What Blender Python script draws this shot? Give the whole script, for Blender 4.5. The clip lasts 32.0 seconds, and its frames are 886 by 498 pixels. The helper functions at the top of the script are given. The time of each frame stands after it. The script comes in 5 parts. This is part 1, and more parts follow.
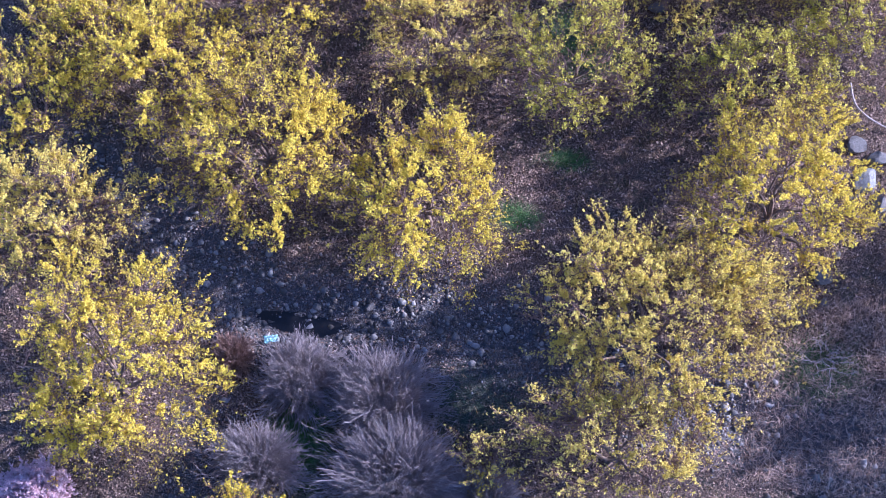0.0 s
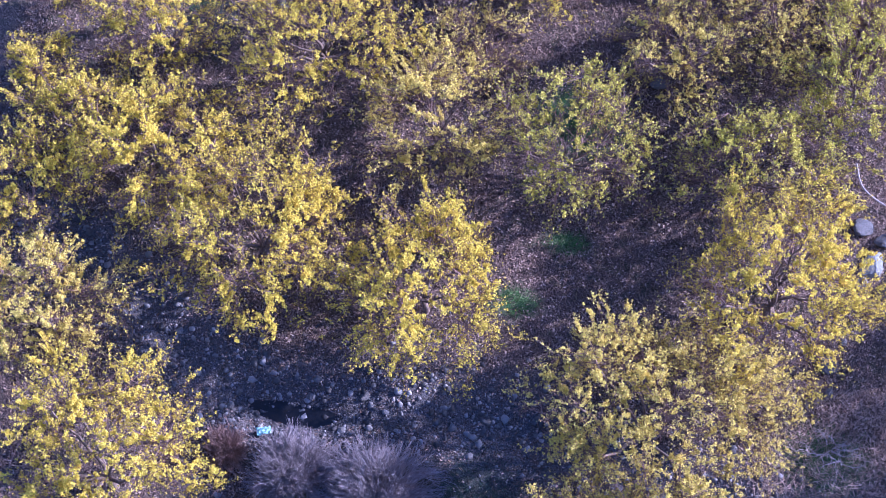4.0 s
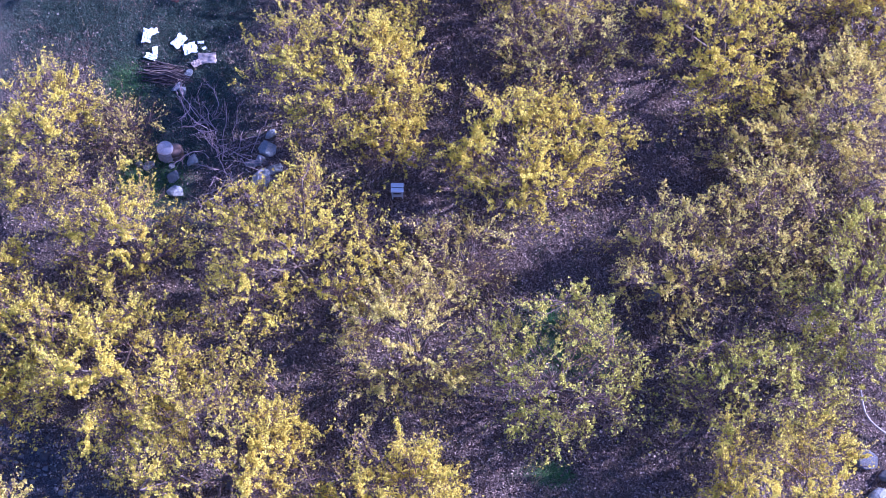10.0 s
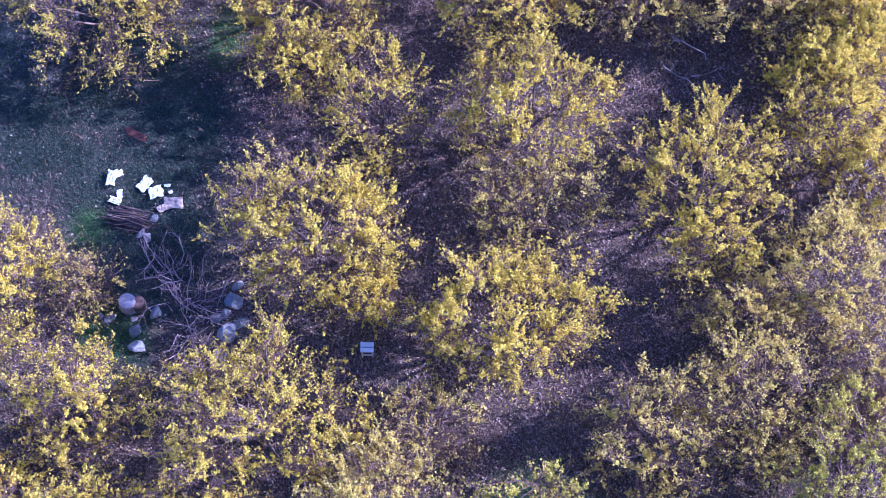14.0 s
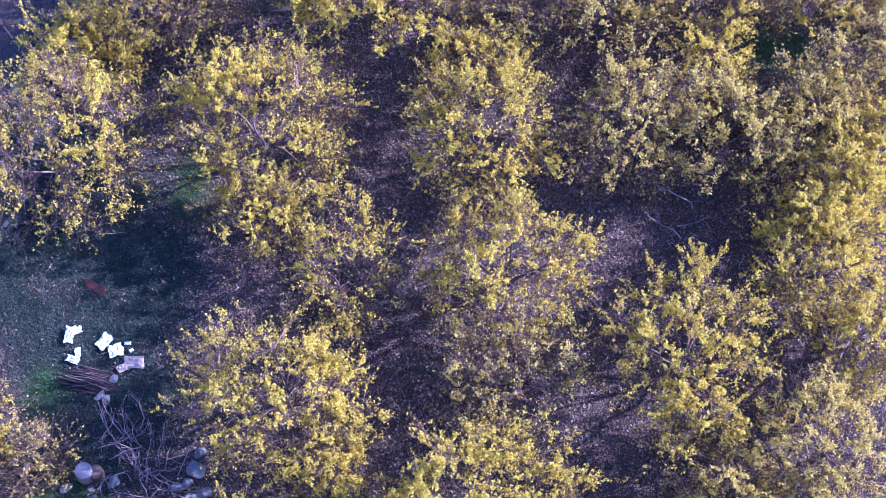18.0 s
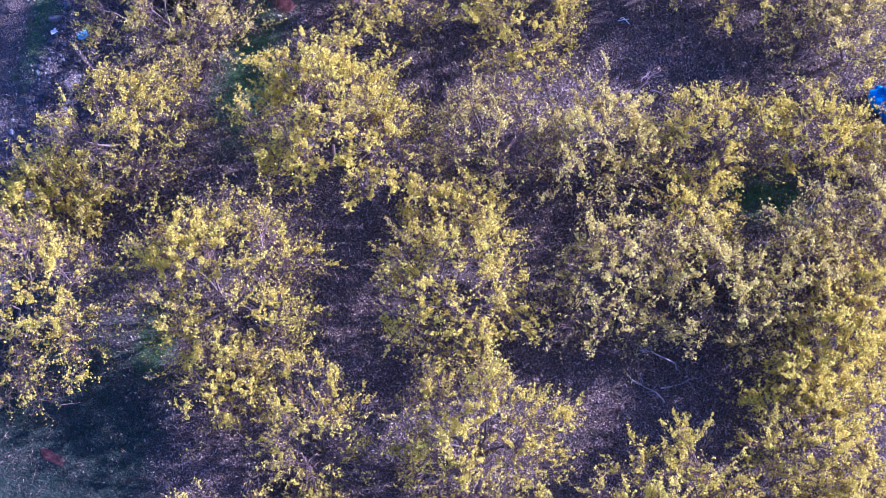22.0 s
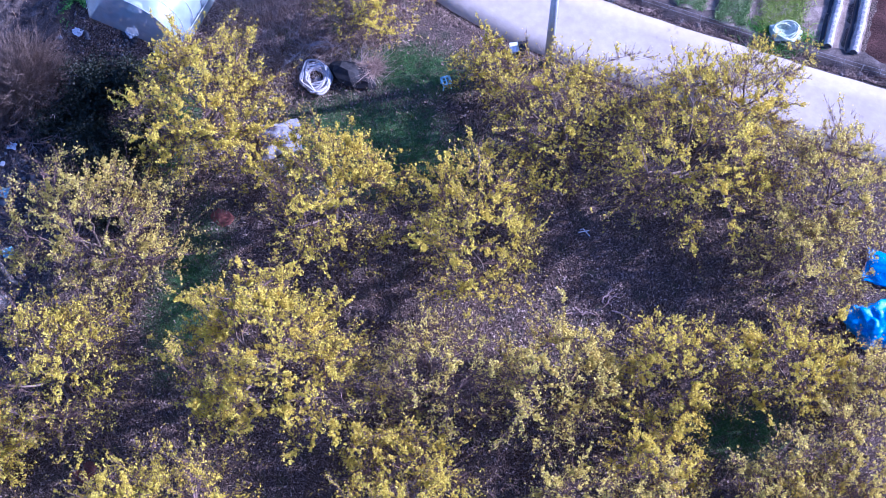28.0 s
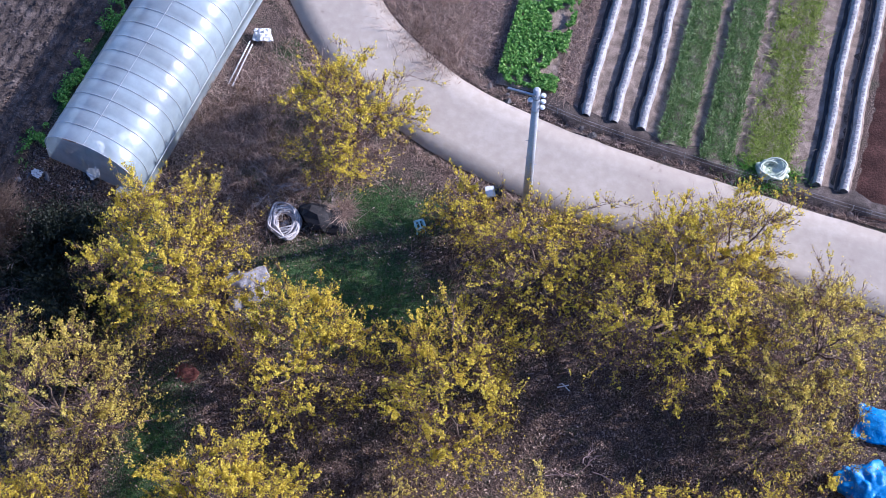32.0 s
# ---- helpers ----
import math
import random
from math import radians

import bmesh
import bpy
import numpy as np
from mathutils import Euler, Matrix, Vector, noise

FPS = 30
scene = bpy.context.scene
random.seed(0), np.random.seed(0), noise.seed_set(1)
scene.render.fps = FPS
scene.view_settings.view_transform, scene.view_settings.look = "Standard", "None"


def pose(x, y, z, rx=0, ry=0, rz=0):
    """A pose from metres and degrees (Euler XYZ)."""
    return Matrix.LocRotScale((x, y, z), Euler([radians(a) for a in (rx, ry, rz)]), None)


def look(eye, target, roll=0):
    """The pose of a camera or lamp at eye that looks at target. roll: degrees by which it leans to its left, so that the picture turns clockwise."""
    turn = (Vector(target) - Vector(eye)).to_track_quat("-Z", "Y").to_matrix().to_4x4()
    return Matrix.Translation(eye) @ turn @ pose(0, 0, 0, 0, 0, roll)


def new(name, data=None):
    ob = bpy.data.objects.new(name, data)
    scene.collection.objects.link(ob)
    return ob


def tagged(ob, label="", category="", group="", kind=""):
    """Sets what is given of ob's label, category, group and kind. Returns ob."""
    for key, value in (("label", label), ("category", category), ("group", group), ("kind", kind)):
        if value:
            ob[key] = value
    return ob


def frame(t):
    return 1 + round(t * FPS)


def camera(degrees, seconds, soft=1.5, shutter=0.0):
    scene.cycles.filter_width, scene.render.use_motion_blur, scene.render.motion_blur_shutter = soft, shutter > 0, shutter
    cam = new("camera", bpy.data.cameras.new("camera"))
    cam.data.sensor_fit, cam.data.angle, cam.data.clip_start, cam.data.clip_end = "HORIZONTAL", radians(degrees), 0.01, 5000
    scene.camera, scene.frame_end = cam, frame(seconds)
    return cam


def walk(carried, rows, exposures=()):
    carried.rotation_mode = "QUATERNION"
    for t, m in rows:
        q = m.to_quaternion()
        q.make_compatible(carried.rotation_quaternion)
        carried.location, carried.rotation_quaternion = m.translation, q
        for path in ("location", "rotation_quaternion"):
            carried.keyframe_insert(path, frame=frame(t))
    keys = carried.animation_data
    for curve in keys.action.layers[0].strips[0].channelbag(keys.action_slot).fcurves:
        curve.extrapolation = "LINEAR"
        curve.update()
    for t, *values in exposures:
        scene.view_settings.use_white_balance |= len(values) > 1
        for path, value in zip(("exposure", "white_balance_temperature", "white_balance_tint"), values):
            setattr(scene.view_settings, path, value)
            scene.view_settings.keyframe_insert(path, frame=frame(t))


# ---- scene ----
cam = camera(29.0, 32.0, soft=0.75)
# seconds, eye x y z, yaw, pitch, roll
PATH = [
    (0.0, 0.165, -0.282, 51.232, 7.275, -65.584, -0.076),
    (1.0, 0.131, 0.239, 51.221, 7.294, -65.574, -0.136),
    (2.0, 0.078, 0.901, 51.232, 7.355, -65.542, -0.187),
    (3.0, -0.014, 1.876, 51.297, 7.336, -65.669, -0.144),
    (3.5, -0.063, 2.335, 51.272, 7.307, -65.641, -0.127),
    (5.5, -0.237, 4.784, 51.189, 7.367, -65.707, -0.113),
    (6.0, -0.270, 5.504, 51.171, 7.372, -65.741, -0.068),
    (7.0, -0.405, 6.870, 51.197, 7.242, -65.818, 0.141),
    (8.0, -0.462, 8.095, 51.097, 7.356, -65.626, 0.133),
    (9.0, -0.503, 9.398, 51.023, 7.298, -65.563, 0.316),
    (10.0, -0.284, 10.881, 51.067, 7.724, -65.724, -0.023),
    (11.0, -0.144, 12.272, 51.134, 7.943, -65.742, -0.036),
    (12.0, 0.018, 13.788, 51.115, 8.324, -65.748, -0.146),
    (13.0, 0.133, 15.254, 51.238, 8.573, -65.813, -0.219),
    (14.0, 0.145, 16.723, 51.239, 8.633, -65.882, -0.173),
    (14.5, 0.205, 17.477, 51.227, 8.750, -65.848, -0.226),
    (16.5, 0.101, 20.336, 51.107, 8.491, -65.856, 0.085),
    (17.0, 0.114, 21.027, 51.068, 8.566, -65.850, 0.038),
    (18.0, 0.151, 22.487, 51.003, 8.683, -65.839, -0.016),
    (19.0, 0.070, 23.635, 50.853, 8.492, -65.503, 0.115),
    (20.0, -0.046, 25.173, 50.899, 8.296, -65.631, 0.238),
    (21.0, 0.080, 26.587, 50.849, 8.462, -65.534, 0.024),
    (22.0, 0.140, 27.925, 50.822, 8.537, -65.495, -0.155),
    (23.0, 0.146, 29.597, 51.040, 8.478, -65.834, -0.102),
    (24.0, 0.213, 31.000, 50.976, 8.462, -65.831, -0.238),
    (25.0, 0.286, 32.527, 51.044, 8.591, -66.003, -0.448),
    (25.5, 0.299, 33.137, 50.959, 8.497, -65.858, -0.397),
    (27.5, 0.273, 35.832, 50.825, 7.918, -65.838, -0.064),
    (28.0, 0.288, 36.451, 50.797, 7.842, -65.729, -0.059),
    (29.0, 0.340, 37.897, 50.854, 7.886, -65.867, -0.206),
    (30.0, 0.327, 39.189, 50.735, 7.830, -65.727, -0.243),
    (31.0, 0.332, 40.635, 50.781, 7.804, -65.842, -0.270),
    (32.0, 0.358, 41.799, 50.717, 7.693, -65.621, -0.215),
]
EXPOSURES = [(0, 1.28, 4270, 31), (3, 1.30, 4200, 36), (6, 1.29, 4000, 45), (25, 1.29, 3970, 46), (28, 1.04, 3960, 38), (30, 0.78, 4240, 29), (32, 0.57, 4490, 24)]
walk(cam, [(t, pose(x, y, z, 90 + pitch, 0, yaw) @ pose(0, 0, 0, 0, 0, roll)) for t, x, y, z, yaw, pitch, roll in PATH], EXPOSURES)

# ---- light: a clear spring sun from the right, slightly ahead ----
SUN_AZ, SUN_EL = radians(69), radians(27.5)
world = bpy.data.worlds.new("world")
scene.world = world
world.use_nodes = True
sky = world.node_tree.nodes.new("ShaderNodeTexSky")
sky.sky_type, sky.sun_disc, sky.sun_elevation, sky.sun_rotation = "NISHITA", False, SUN_EL, SUN_AZ
back = world.node_tree.nodes["Background"]
back.inputs["Strength"].default_value = 0.103
world.node_tree.links.new(sky.outputs[0], back.inputs["Color"])
sun = new("sun", bpy.data.lights.new("sun", "SUN"))
sun.data.energy, sun.data.angle, sun.data.color = 5.8, radians(0.9), (1.0, 0.785, 0.535)
toward = Vector((math.sin(SUN_AZ) * math.cos(SUN_EL), math.cos(SUN_AZ) * math.cos(SUN_EL), math.sin(SUN_EL)))
sun.matrix_world = look(toward * 120 + Vector((0, 40, 0)), (0, 40, 0))


# ---- materials ----
def ramp_node(nt, stops):
    n = nt.nodes.new("ShaderNodeValToRGB")
    while len(n.color_ramp.elements) < len(stops):
        n.color_ramp.elements.new(0.5)
    for e, (p, c) in zip(n.color_ramp.elements, stops):
        e.position, e.color = p, (*c, 1)
    return n


def mat(name, stops, scale=6.0, rough=0.85, bump=0.3, island=0.0, each=0.0, metal=0.0, fine=6.0, spec=0.3):
    """A procedural surface: two scales of noise through a colour ramp, varied per island and per object, with bump."""
    m = bpy.data.materials.new(name)
    m.use_nodes = True
    nt, link = m.node_tree, m.node_tree.links.new
    b = nt.nodes["Principled BSDF"]
    b.inputs["Roughness"].default_value, b.inputs["Metallic"].default_value = rough, metal
    b.inputs["Specular IOR Level"].default_value = spec
    tc = nt.nodes.new("ShaderNodeTexCoord")
    big, small = nt.nodes.new("ShaderNodeTexNoise"), nt.nodes.new("ShaderNodeTexNoise")
    for n, s, d in ((big, scale, 3.0), (small, scale * fine, 4.0)):
        n.inputs["Scale"].default_value, n.inputs["Detail"].default_value = s, d
        link(tc.outputs["Object"], n.inputs["Vector"])
    add = nt.nodes.new("ShaderNodeMath")
    add.operation = "ADD"
    link(big.outputs["Fac"], add.inputs[0]), link(small.outputs["Fac"], add.inputs[1])
    mid = nt.nodes.new("ShaderNodeMapRange")
    mid.inputs["From Min"].default_value, mid.inputs["From Max"].default_value = 0.65, 1.35
    link(add.outputs[0], mid.inputs["Value"])
    fac = mid.outputs[0]
    info, geo = nt.nodes.new("ShaderNodeObjectInfo"), nt.nodes.new("ShaderNodeNewGeometry")
    for out, weight in ((info.outputs["Random"], each), (geo.outputs["Random Per Island"], island)):
        if weight:
            mix = nt.nodes.new("ShaderNodeMix")
            mix.inputs["Factor"].default_value = weight
            link(fac, mix.inputs["A"]), link(out, mix.inputs["B"])
            fac = mix.outputs["Result"]
    ramp = ramp_node(nt, stops)
    link(fac, ramp.inputs["Fac"]), link(ramp.outputs["Color"], b.inputs["Base Color"])
    if bump:
        bp = nt.nodes.new("ShaderNodeBump")
        bp.inputs["Strength"].default_value, bp.inputs["Distance"].default_value = bump, 0.03
        link(small.outputs["Fac"], bp.inputs["Height"]), link(bp.outputs["Normal"], b.inputs["Normal"])
    return m


def leafy(m, amount):
    """Lets part of the light through thin petals and leaves."""
    nt, link = m.node_tree, m.node_tree.links.new
    b, out = nt.nodes["Principled BSDF"], nt.nodes["Material Output"]
    t, mix = nt.nodes.new("ShaderNodeBsdfTranslucent"), nt.nodes.new("ShaderNodeMixShader")
    mix.inputs["Fac"].default_value = amount
    link(b.inputs["Base Color"].links[0].from_socket, t.inputs["Color"])
    link(b.outputs[0], mix.inputs[1]), link(t.outputs[0], mix.inputs[2]), link(mix.outputs[0], out.inputs["Surface"])
    return m


GOLD = leafy(mat("golden_blossom", [(0.0, (0.36, 0.29, 0.022)), (0.4, (0.74, 0.60, 0.06)), (1.0, (0.86, 0.73, 0.10))], 0.8, 0.8, 0, island=0.35, each=0.1, spec=0.05), 0.42)
PALE = leafy(mat("pale_blossom", [(0.0, (0.33, 0.26, 0.045)), (0.4, (0.70, 0.57, 0.105)), (1.0, (0.83, 0.71, 0.17))], 0.8, 0.8, 0, island=0.35, each=0.1, spec=0.05), 0.42)
LIME = leafy(mat("lime_blossom", [(0.0, (0.20, 0.18, 0.02)), (0.45, (0.57, 0.50, 0.06)), (1.0, (0.78, 0.71, 0.12))], 0.8, 0.75, 0, island=0.62, each=0.1, spec=0.1), 0.3)
PINK = leafy(mat("pink_blossom", [(0.0, (0.55, 0.33, 0.36)), (1.0, (0.85, 0.72, 0.74))], 0.8, 0.7, 0, island=0.6), 0.3)
BARK = mat("bark", [(0.0, (0.085, 0.058, 0.043)), (0.5, (0.18, 0.13, 0.095)), (1.0, (0.32, 0.25, 0.185))], 8, 0.9, 0.6, each=0.15)
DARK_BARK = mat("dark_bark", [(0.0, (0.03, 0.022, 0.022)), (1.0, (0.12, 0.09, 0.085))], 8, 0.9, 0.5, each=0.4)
TWIG = mat("twig", [(0.0, (0.11, 0.068, 0.055)), (0.6, (0.25, 0.163, 0.13)), (1.0, (0.42, 0.295, 0.24))], 2, 0.85, 0, island=0.6, each=0.15)
GREY_TWIG = mat("grey_twig", [(0.0, (0.15, 0.127, 0.125)), (0.6, (0.28, 0.24, 0.235)), (1.0, (0.44, 0.385, 0.375))], 2, 0.85, 0, island=0.6)
DEAD_WOOD = mat("dead_wood", [(0.0, (0.22, 0.19, 0.18)), (1.0, (0.55, 0.49, 0.45))], 5, 0.85, 0.4, island=0.3)
PRUNED = mat("pruned_wood", [(0.0, (0.28, 0.19, 0.175)), (1.0, (0.55, 0.42, 0.38))], 5, 0.85, 0.2, each=0.4)
# near-black leaf colour that carries the deep shade below the greenhouse
SHADE_LEAF = leafy(mat("shade_leaf", [(0.0, (0.016, 0.02, 0.014)), (1.0, (0.05, 0.06, 0.032))], 2, 0.6, 0, island=0.6), 0.2)
LITTER = mat("leaf_litter", [(0.0, (0.03, 0.02, 0.016)), (0.4, (0.13, 0.09, 0.072)), (0.72, (0.33, 0.238, 0.178)), (1.0, (0.50, 0.405, 0.325))], 0.7, 0.85, 0, island=0.92, spec=0.15)
DRY_GRASS = leafy(mat("dry_grass", [(0.0, (0.17, 0.11, 0.085)), (0.5, (0.44, 0.325, 0.25)), (1.0, (0.74, 0.61, 0.48))], 0.5, 0.85, 0, island=0.8, spec=0.15), 0.2)
STALK = mat("weed_stalk", [(0.0, (0.06, 0.04, 0.028)), (0.4, (0.19, 0.13, 0.09)), (0.75, (0.35, 0.25, 0.17)), (1.0, (0.34, 0.29, 0.09))], 0.6, 0.85, 0, island=0.8, spec=0.15)
PALE_STONE = mat("pale_stone", [(0.0, (0.12, 0.12, 0.11)), (0.5, (0.27, 0.268, 0.248)), (1.0, (0.48, 0.475, 0.44))], 5, 0.9, 0.8, each=0.3)
GRASS = leafy(mat("fresh_grass", [(0.0, (0.03, 0.075, 0.02)), (0.45, (0.07, 0.16, 0.04)), (0.8, (0.14, 0.24, 0.065)), (1.0, (0.28, 0.32, 0.14))], 0.5, 0.7, 0, island=0.7, spec=0.15), 0.3)
# winter grass, its colour held dark and cool for the clearing's shade
SHADY_GRASS = leafy(mat("winter_grass", [(0.0, (0.02, 0.042, 0.027)), (0.5, (0.062, 0.093, 0.065)), (0.8, (0.135, 0.16, 0.12)), (1.0, (0.30, 0.30, 0.24))], 0.5, 0.8, 0, island=0.75, spec=0.15), 0.2)
CROP = leafy(mat("onion_leaf", [(0.0, (0.06, 0.115, 0.028)), (0.55, (0.215, 0.325, 0.09)), (1.0, (0.62, 0.68, 0.36))], 0.5, 0.6, 0, island=0.8), 0.25)
WEED = leafy(mat("weed_leaf", [(0.0, (0.08, 0.12, 0.012)), (0.55, (0.28, 0.37, 0.04)), (1.0, (0.52, 0.58, 0.12))], 0.6, 0.6, 0, island=0.8), 0.25)
VEG = leafy(mat("vegetable_leaf", [(0.0, (0.035, 0.10, 0.012)), (0.55, (0.13, 0.30, 0.035)), (1.0, (0.34, 0.54, 0.11))], 0.6, 0.5, 0, island=0.8), 0.25)
STONE = mat("stone", [(0.0, (0.025, 0.023, 0.023)), (0.5, (0.10, 0.095, 0.092)), (1.0, (0.36, 0.342, 0.32))], 5, 0.9, 0.8, island=0.7, each=0.4)
CONCRETE = mat("road_concrete", [(0.0, (0.30, 0.25, 0.195)), (0.15, (0.40, 0.34, 0.268)), (0.5, (0.43, 0.37, 0.29)), (1.0, (0.5, 0.44, 0.355))], 0.3, 0.9, 0.3, fine=11)
POLE_CONCRETE = mat("pole_concrete", [(0.0, (0.36, 0.37, 0.37)), (1.0, (0.52, 0.53, 0.53))], 2, 0.85, 0.2)
PLOUGHED = mat("ploughed_soil", [(0.0, (0.03, 0.023, 0.019)), (0.5, (0.085, 0.067, 0.056)), (1.0, (0.2, 0.165, 0.14))], 2.4, 0.95, 1.0, fine=10)
SOIL = mat("tilled_soil", [(0.0, (0.07, 0.052, 0.038)), (0.4, (0.21, 0.163, 0.123)), (0.7, (0.33, 0.26, 0.2)), (1.0, (0.5, 0.40, 0.32))], 3.2, 0.95, 1.0, fine=12)
RED_SOIL = mat("red_brown_soil", [(0.0, (0.03, 0.014, 0.010)), (0.5, (0.062, 0.028, 0.02)), (1.0, (0.115, 0.055, 0.04))], 1.6, 0.95, 0.9, fine=10)
RUST_SOIL = mat("rusty_soil", [(0.0, (0.11, 0.042, 0.03)), (1.0, (0.25, 0.095, 0.065))], 2.5, 0.95, 0.6)
FILM = mat("white_film", [(0.0, (0.2, 0.194, 0.18)), (0.5, (0.34, 0.33, 0.31)), (1.0, (0.52, 0.51, 0.485))], 4, 0.5, 0.9, fine=5, spec=0.4)
SHADE_FILM = mat("shade_film", [(0.0, (0.012, 0.012, 0.014)), (1.0, (0.035, 0.035, 0.04))], 3, 0.5, 0.5)
WHITE = mat("white_plastic", [(0.0, (0.60, 0.60, 0.58)), (1.0, (0.82, 0.82, 0.80))], 4, 0.55, 0.2)
FOAM = mat("white_foam", [(0.0, (0.66, 0.70, 0.68)), (1.0, (0.84, 0.86, 0.84))], 4, 0.75, 0.2)
GREY_SHEET = mat("grey_sheet", [(0.0, (0.14, 0.135, 0.14)), (1.0, (0.38, 0.365, 0.37))], 3, 0.7, 0.5)
BLUE_TARP = mat("blue_tarp", [(0.0, (0.018, 0.15, 0.42)), (0.6, (0.03, 0.24, 0.62)), (1.0, (0.16, 0.42, 0.74))], 2.5, 0.5, 0.6, spec=0.5)
CYAN_PLASTIC = mat("cyan_plastic", [(0.0, (0.16, 0.36, 0.40)), (1.0, (0.42, 0.62, 0.64))], 5, 0.5, 0.4)
DARK = mat("dark_and_shade", [(0.0, (0.014, 0.014, 0.016)), (1.0, (0.045, 0.042, 0.042))], 5, 0.8, 0.4)
STEEL = mat("galvanised_steel", [(0.0, (0.34, 0.35, 0.36)), (1.0, (0.55, 0.56, 0.57))], 6, 0.45, 0.1, metal=0.8)
HOOP = mat("hoop_pipe", [(0.0, (0.42, 0.44, 0.45)), (1.0, (0.56, 0.58, 0.59))], 6, 0.6, 0.1)
PORCELAIN = mat("porcelain", [(0.0, (0.62, 0.64, 0.66)), (1.0, (0.78, 0.79, 0.80))], 6, 0.25, 0.0, spec=0.5)
NET_YARN = mat("net_yarn", [(0.0, (0.34, 0.315, 0.31)), (1.0, (0.70, 0.67, 0.64))], 8, 0.8, 0.4, each=0.4)
BAG_CLOTH = mat("bag_cloth", [(0.0, (0.30, 0.38, 0.26)), (0.5, (0.58, 0.62, 0.48)), (1.0, (0.80, 0.80, 0.70))], 2.2, 0.6, 0.5)
STOOL_PLASTIC = mat("pale_cyan_plastic", [(0.0, (0.42, 0.70, 0.72)), (1.0, (0.60, 0.82, 0.82))], 5, 0.5, 0.2)
CARDBOARD = mat("cardboard", [(0.0, (0.28, 0.215, 0.16)), (1.0, (0.52, 0.42, 0.33))], 4, 0.9, 0.4)
STAVE = mat("split_log_face", [(0.0, (0.14, 0.08, 0.05)), (1.0, (0.33, 0.21, 0.14))], 6, 0.85, 0.4)

# thin polythene: mostly clear, milky and glossy
VINYL = bpy.data.materials.new("greenhouse_vinyl")
VINYL.use_nodes = True
_nt = VINYL.node_tree
_b, _out = _nt.nodes["Principled BSDF"], _nt.nodes["Material Output"]
_b.inputs["Base Color"].default_value, _b.inputs["Roughness"].default_value = (0.46, 0.55, 0.58, 1), 0.3
_b.inputs["Specular IOR Level"].default_value = 1.0
_n = _nt.nodes.new("ShaderNodeTexNoise")
_n.inputs["Scale"].default_value, _n.inputs["Detail"].default_value = 1.1, 5
_bp = _nt.nodes.new("ShaderNodeBump")
_bp.inputs["Strength"].default_value, _bp.inputs["Distance"].default_value = 0.35, 0.12
_tr, _mx = _nt.nodes.new("ShaderNodeBsdfTransparent"), _nt.nodes.new("ShaderNodeMixShader")
_rg = ramp_node(_nt, [(0.35, (0.34, 0.34, 0.34)), (0.7, (0.56, 0.56, 0.56))])
_tc = _nt.nodes.new("ShaderNodeTexCoord")
for _s, _d in ((_tc.outputs["Object"], _n.inputs["Vector"]), (_n.outputs["Fac"], _bp.inputs["Height"]), (_bp.outputs[0], _b.inputs["Normal"]), (_n.outputs["Fac"], _rg.inputs[0]), (_rg.outputs[0], _mx.inputs[0]), (_b.outputs[0], _mx.inputs[1]), (_tr.outputs[0], _mx.inputs[2]), (_mx.outputs[0], _out.inputs[0])):
    _nt.links.new(_s, _d)


# the slack end sheets are milkier
MILKY = VINYL.copy()
MILKY.name = "milky_vinyl"
for node in MILKY.node_tree.nodes:
    if node.type == "VALTORGB":
        node.color_ramp.elements[0].color, node.color_ramp.elements[1].color = (0.2, 0.2, 0.2, 1), (0.5, 0.5, 0.5, 1)


# ---- mesh helpers ----
def mesh_np(name, verts, faces):
    me = bpy.data.meshes.new(name)
    verts, faces = np.asarray(verts, np.float32).reshape(-1, 3), np.asarray(faces, np.int32)
    me.vertices.add(len(verts)), me.loops.add(faces.size), me.polygons.add(len(faces))
    me.vertices.foreach_set("co", verts.ravel())
    me.loops.foreach_set("vertex_index", faces.ravel())
    me.polygons.foreach_set("loop_start", np.arange(len(faces), dtype=np.int32) * faces.shape[1])
    me.update(calc_edges=True)
    return me


def thing(name, label, category, at=(0, 0, 0), turn=0.0, group="", kind=""):
    ob = new(name)
    ob.empty_display_size = 0.2
    ob.matrix_world = pose(*at, 0, 0, turn)
    return tagged(ob, label, category, group, kind)


def part(name, data, material, parent=None, label="", at=None, kind="", smooth=False):
    """Links a bmesh, a mesh or (verts, faces) as one mesh object under a thing or a part."""
    if isinstance(data, bmesh.types.BMesh):
        me = bpy.data.meshes.new(name)
        data.to_mesh(me)
        data.free()
    elif isinstance(data, tuple):
        me = mesh_np(name, *data)
    else:
        me = data
    if not me.materials:
        me.materials.append(material)
    if smooth:
        me.shade_smooth()
    ob = new(name, me)
    if parent:
        ob.parent = parent
    if at is not None:
        ob.matrix_basis = at if isinstance(at, Matrix) else Matrix.Translation(at)
    return tagged(ob, label, kind=kind)


def unit(v):
    return v / (np.linalg.norm(v, axis=-1, keepdims=True) + 1e-9)


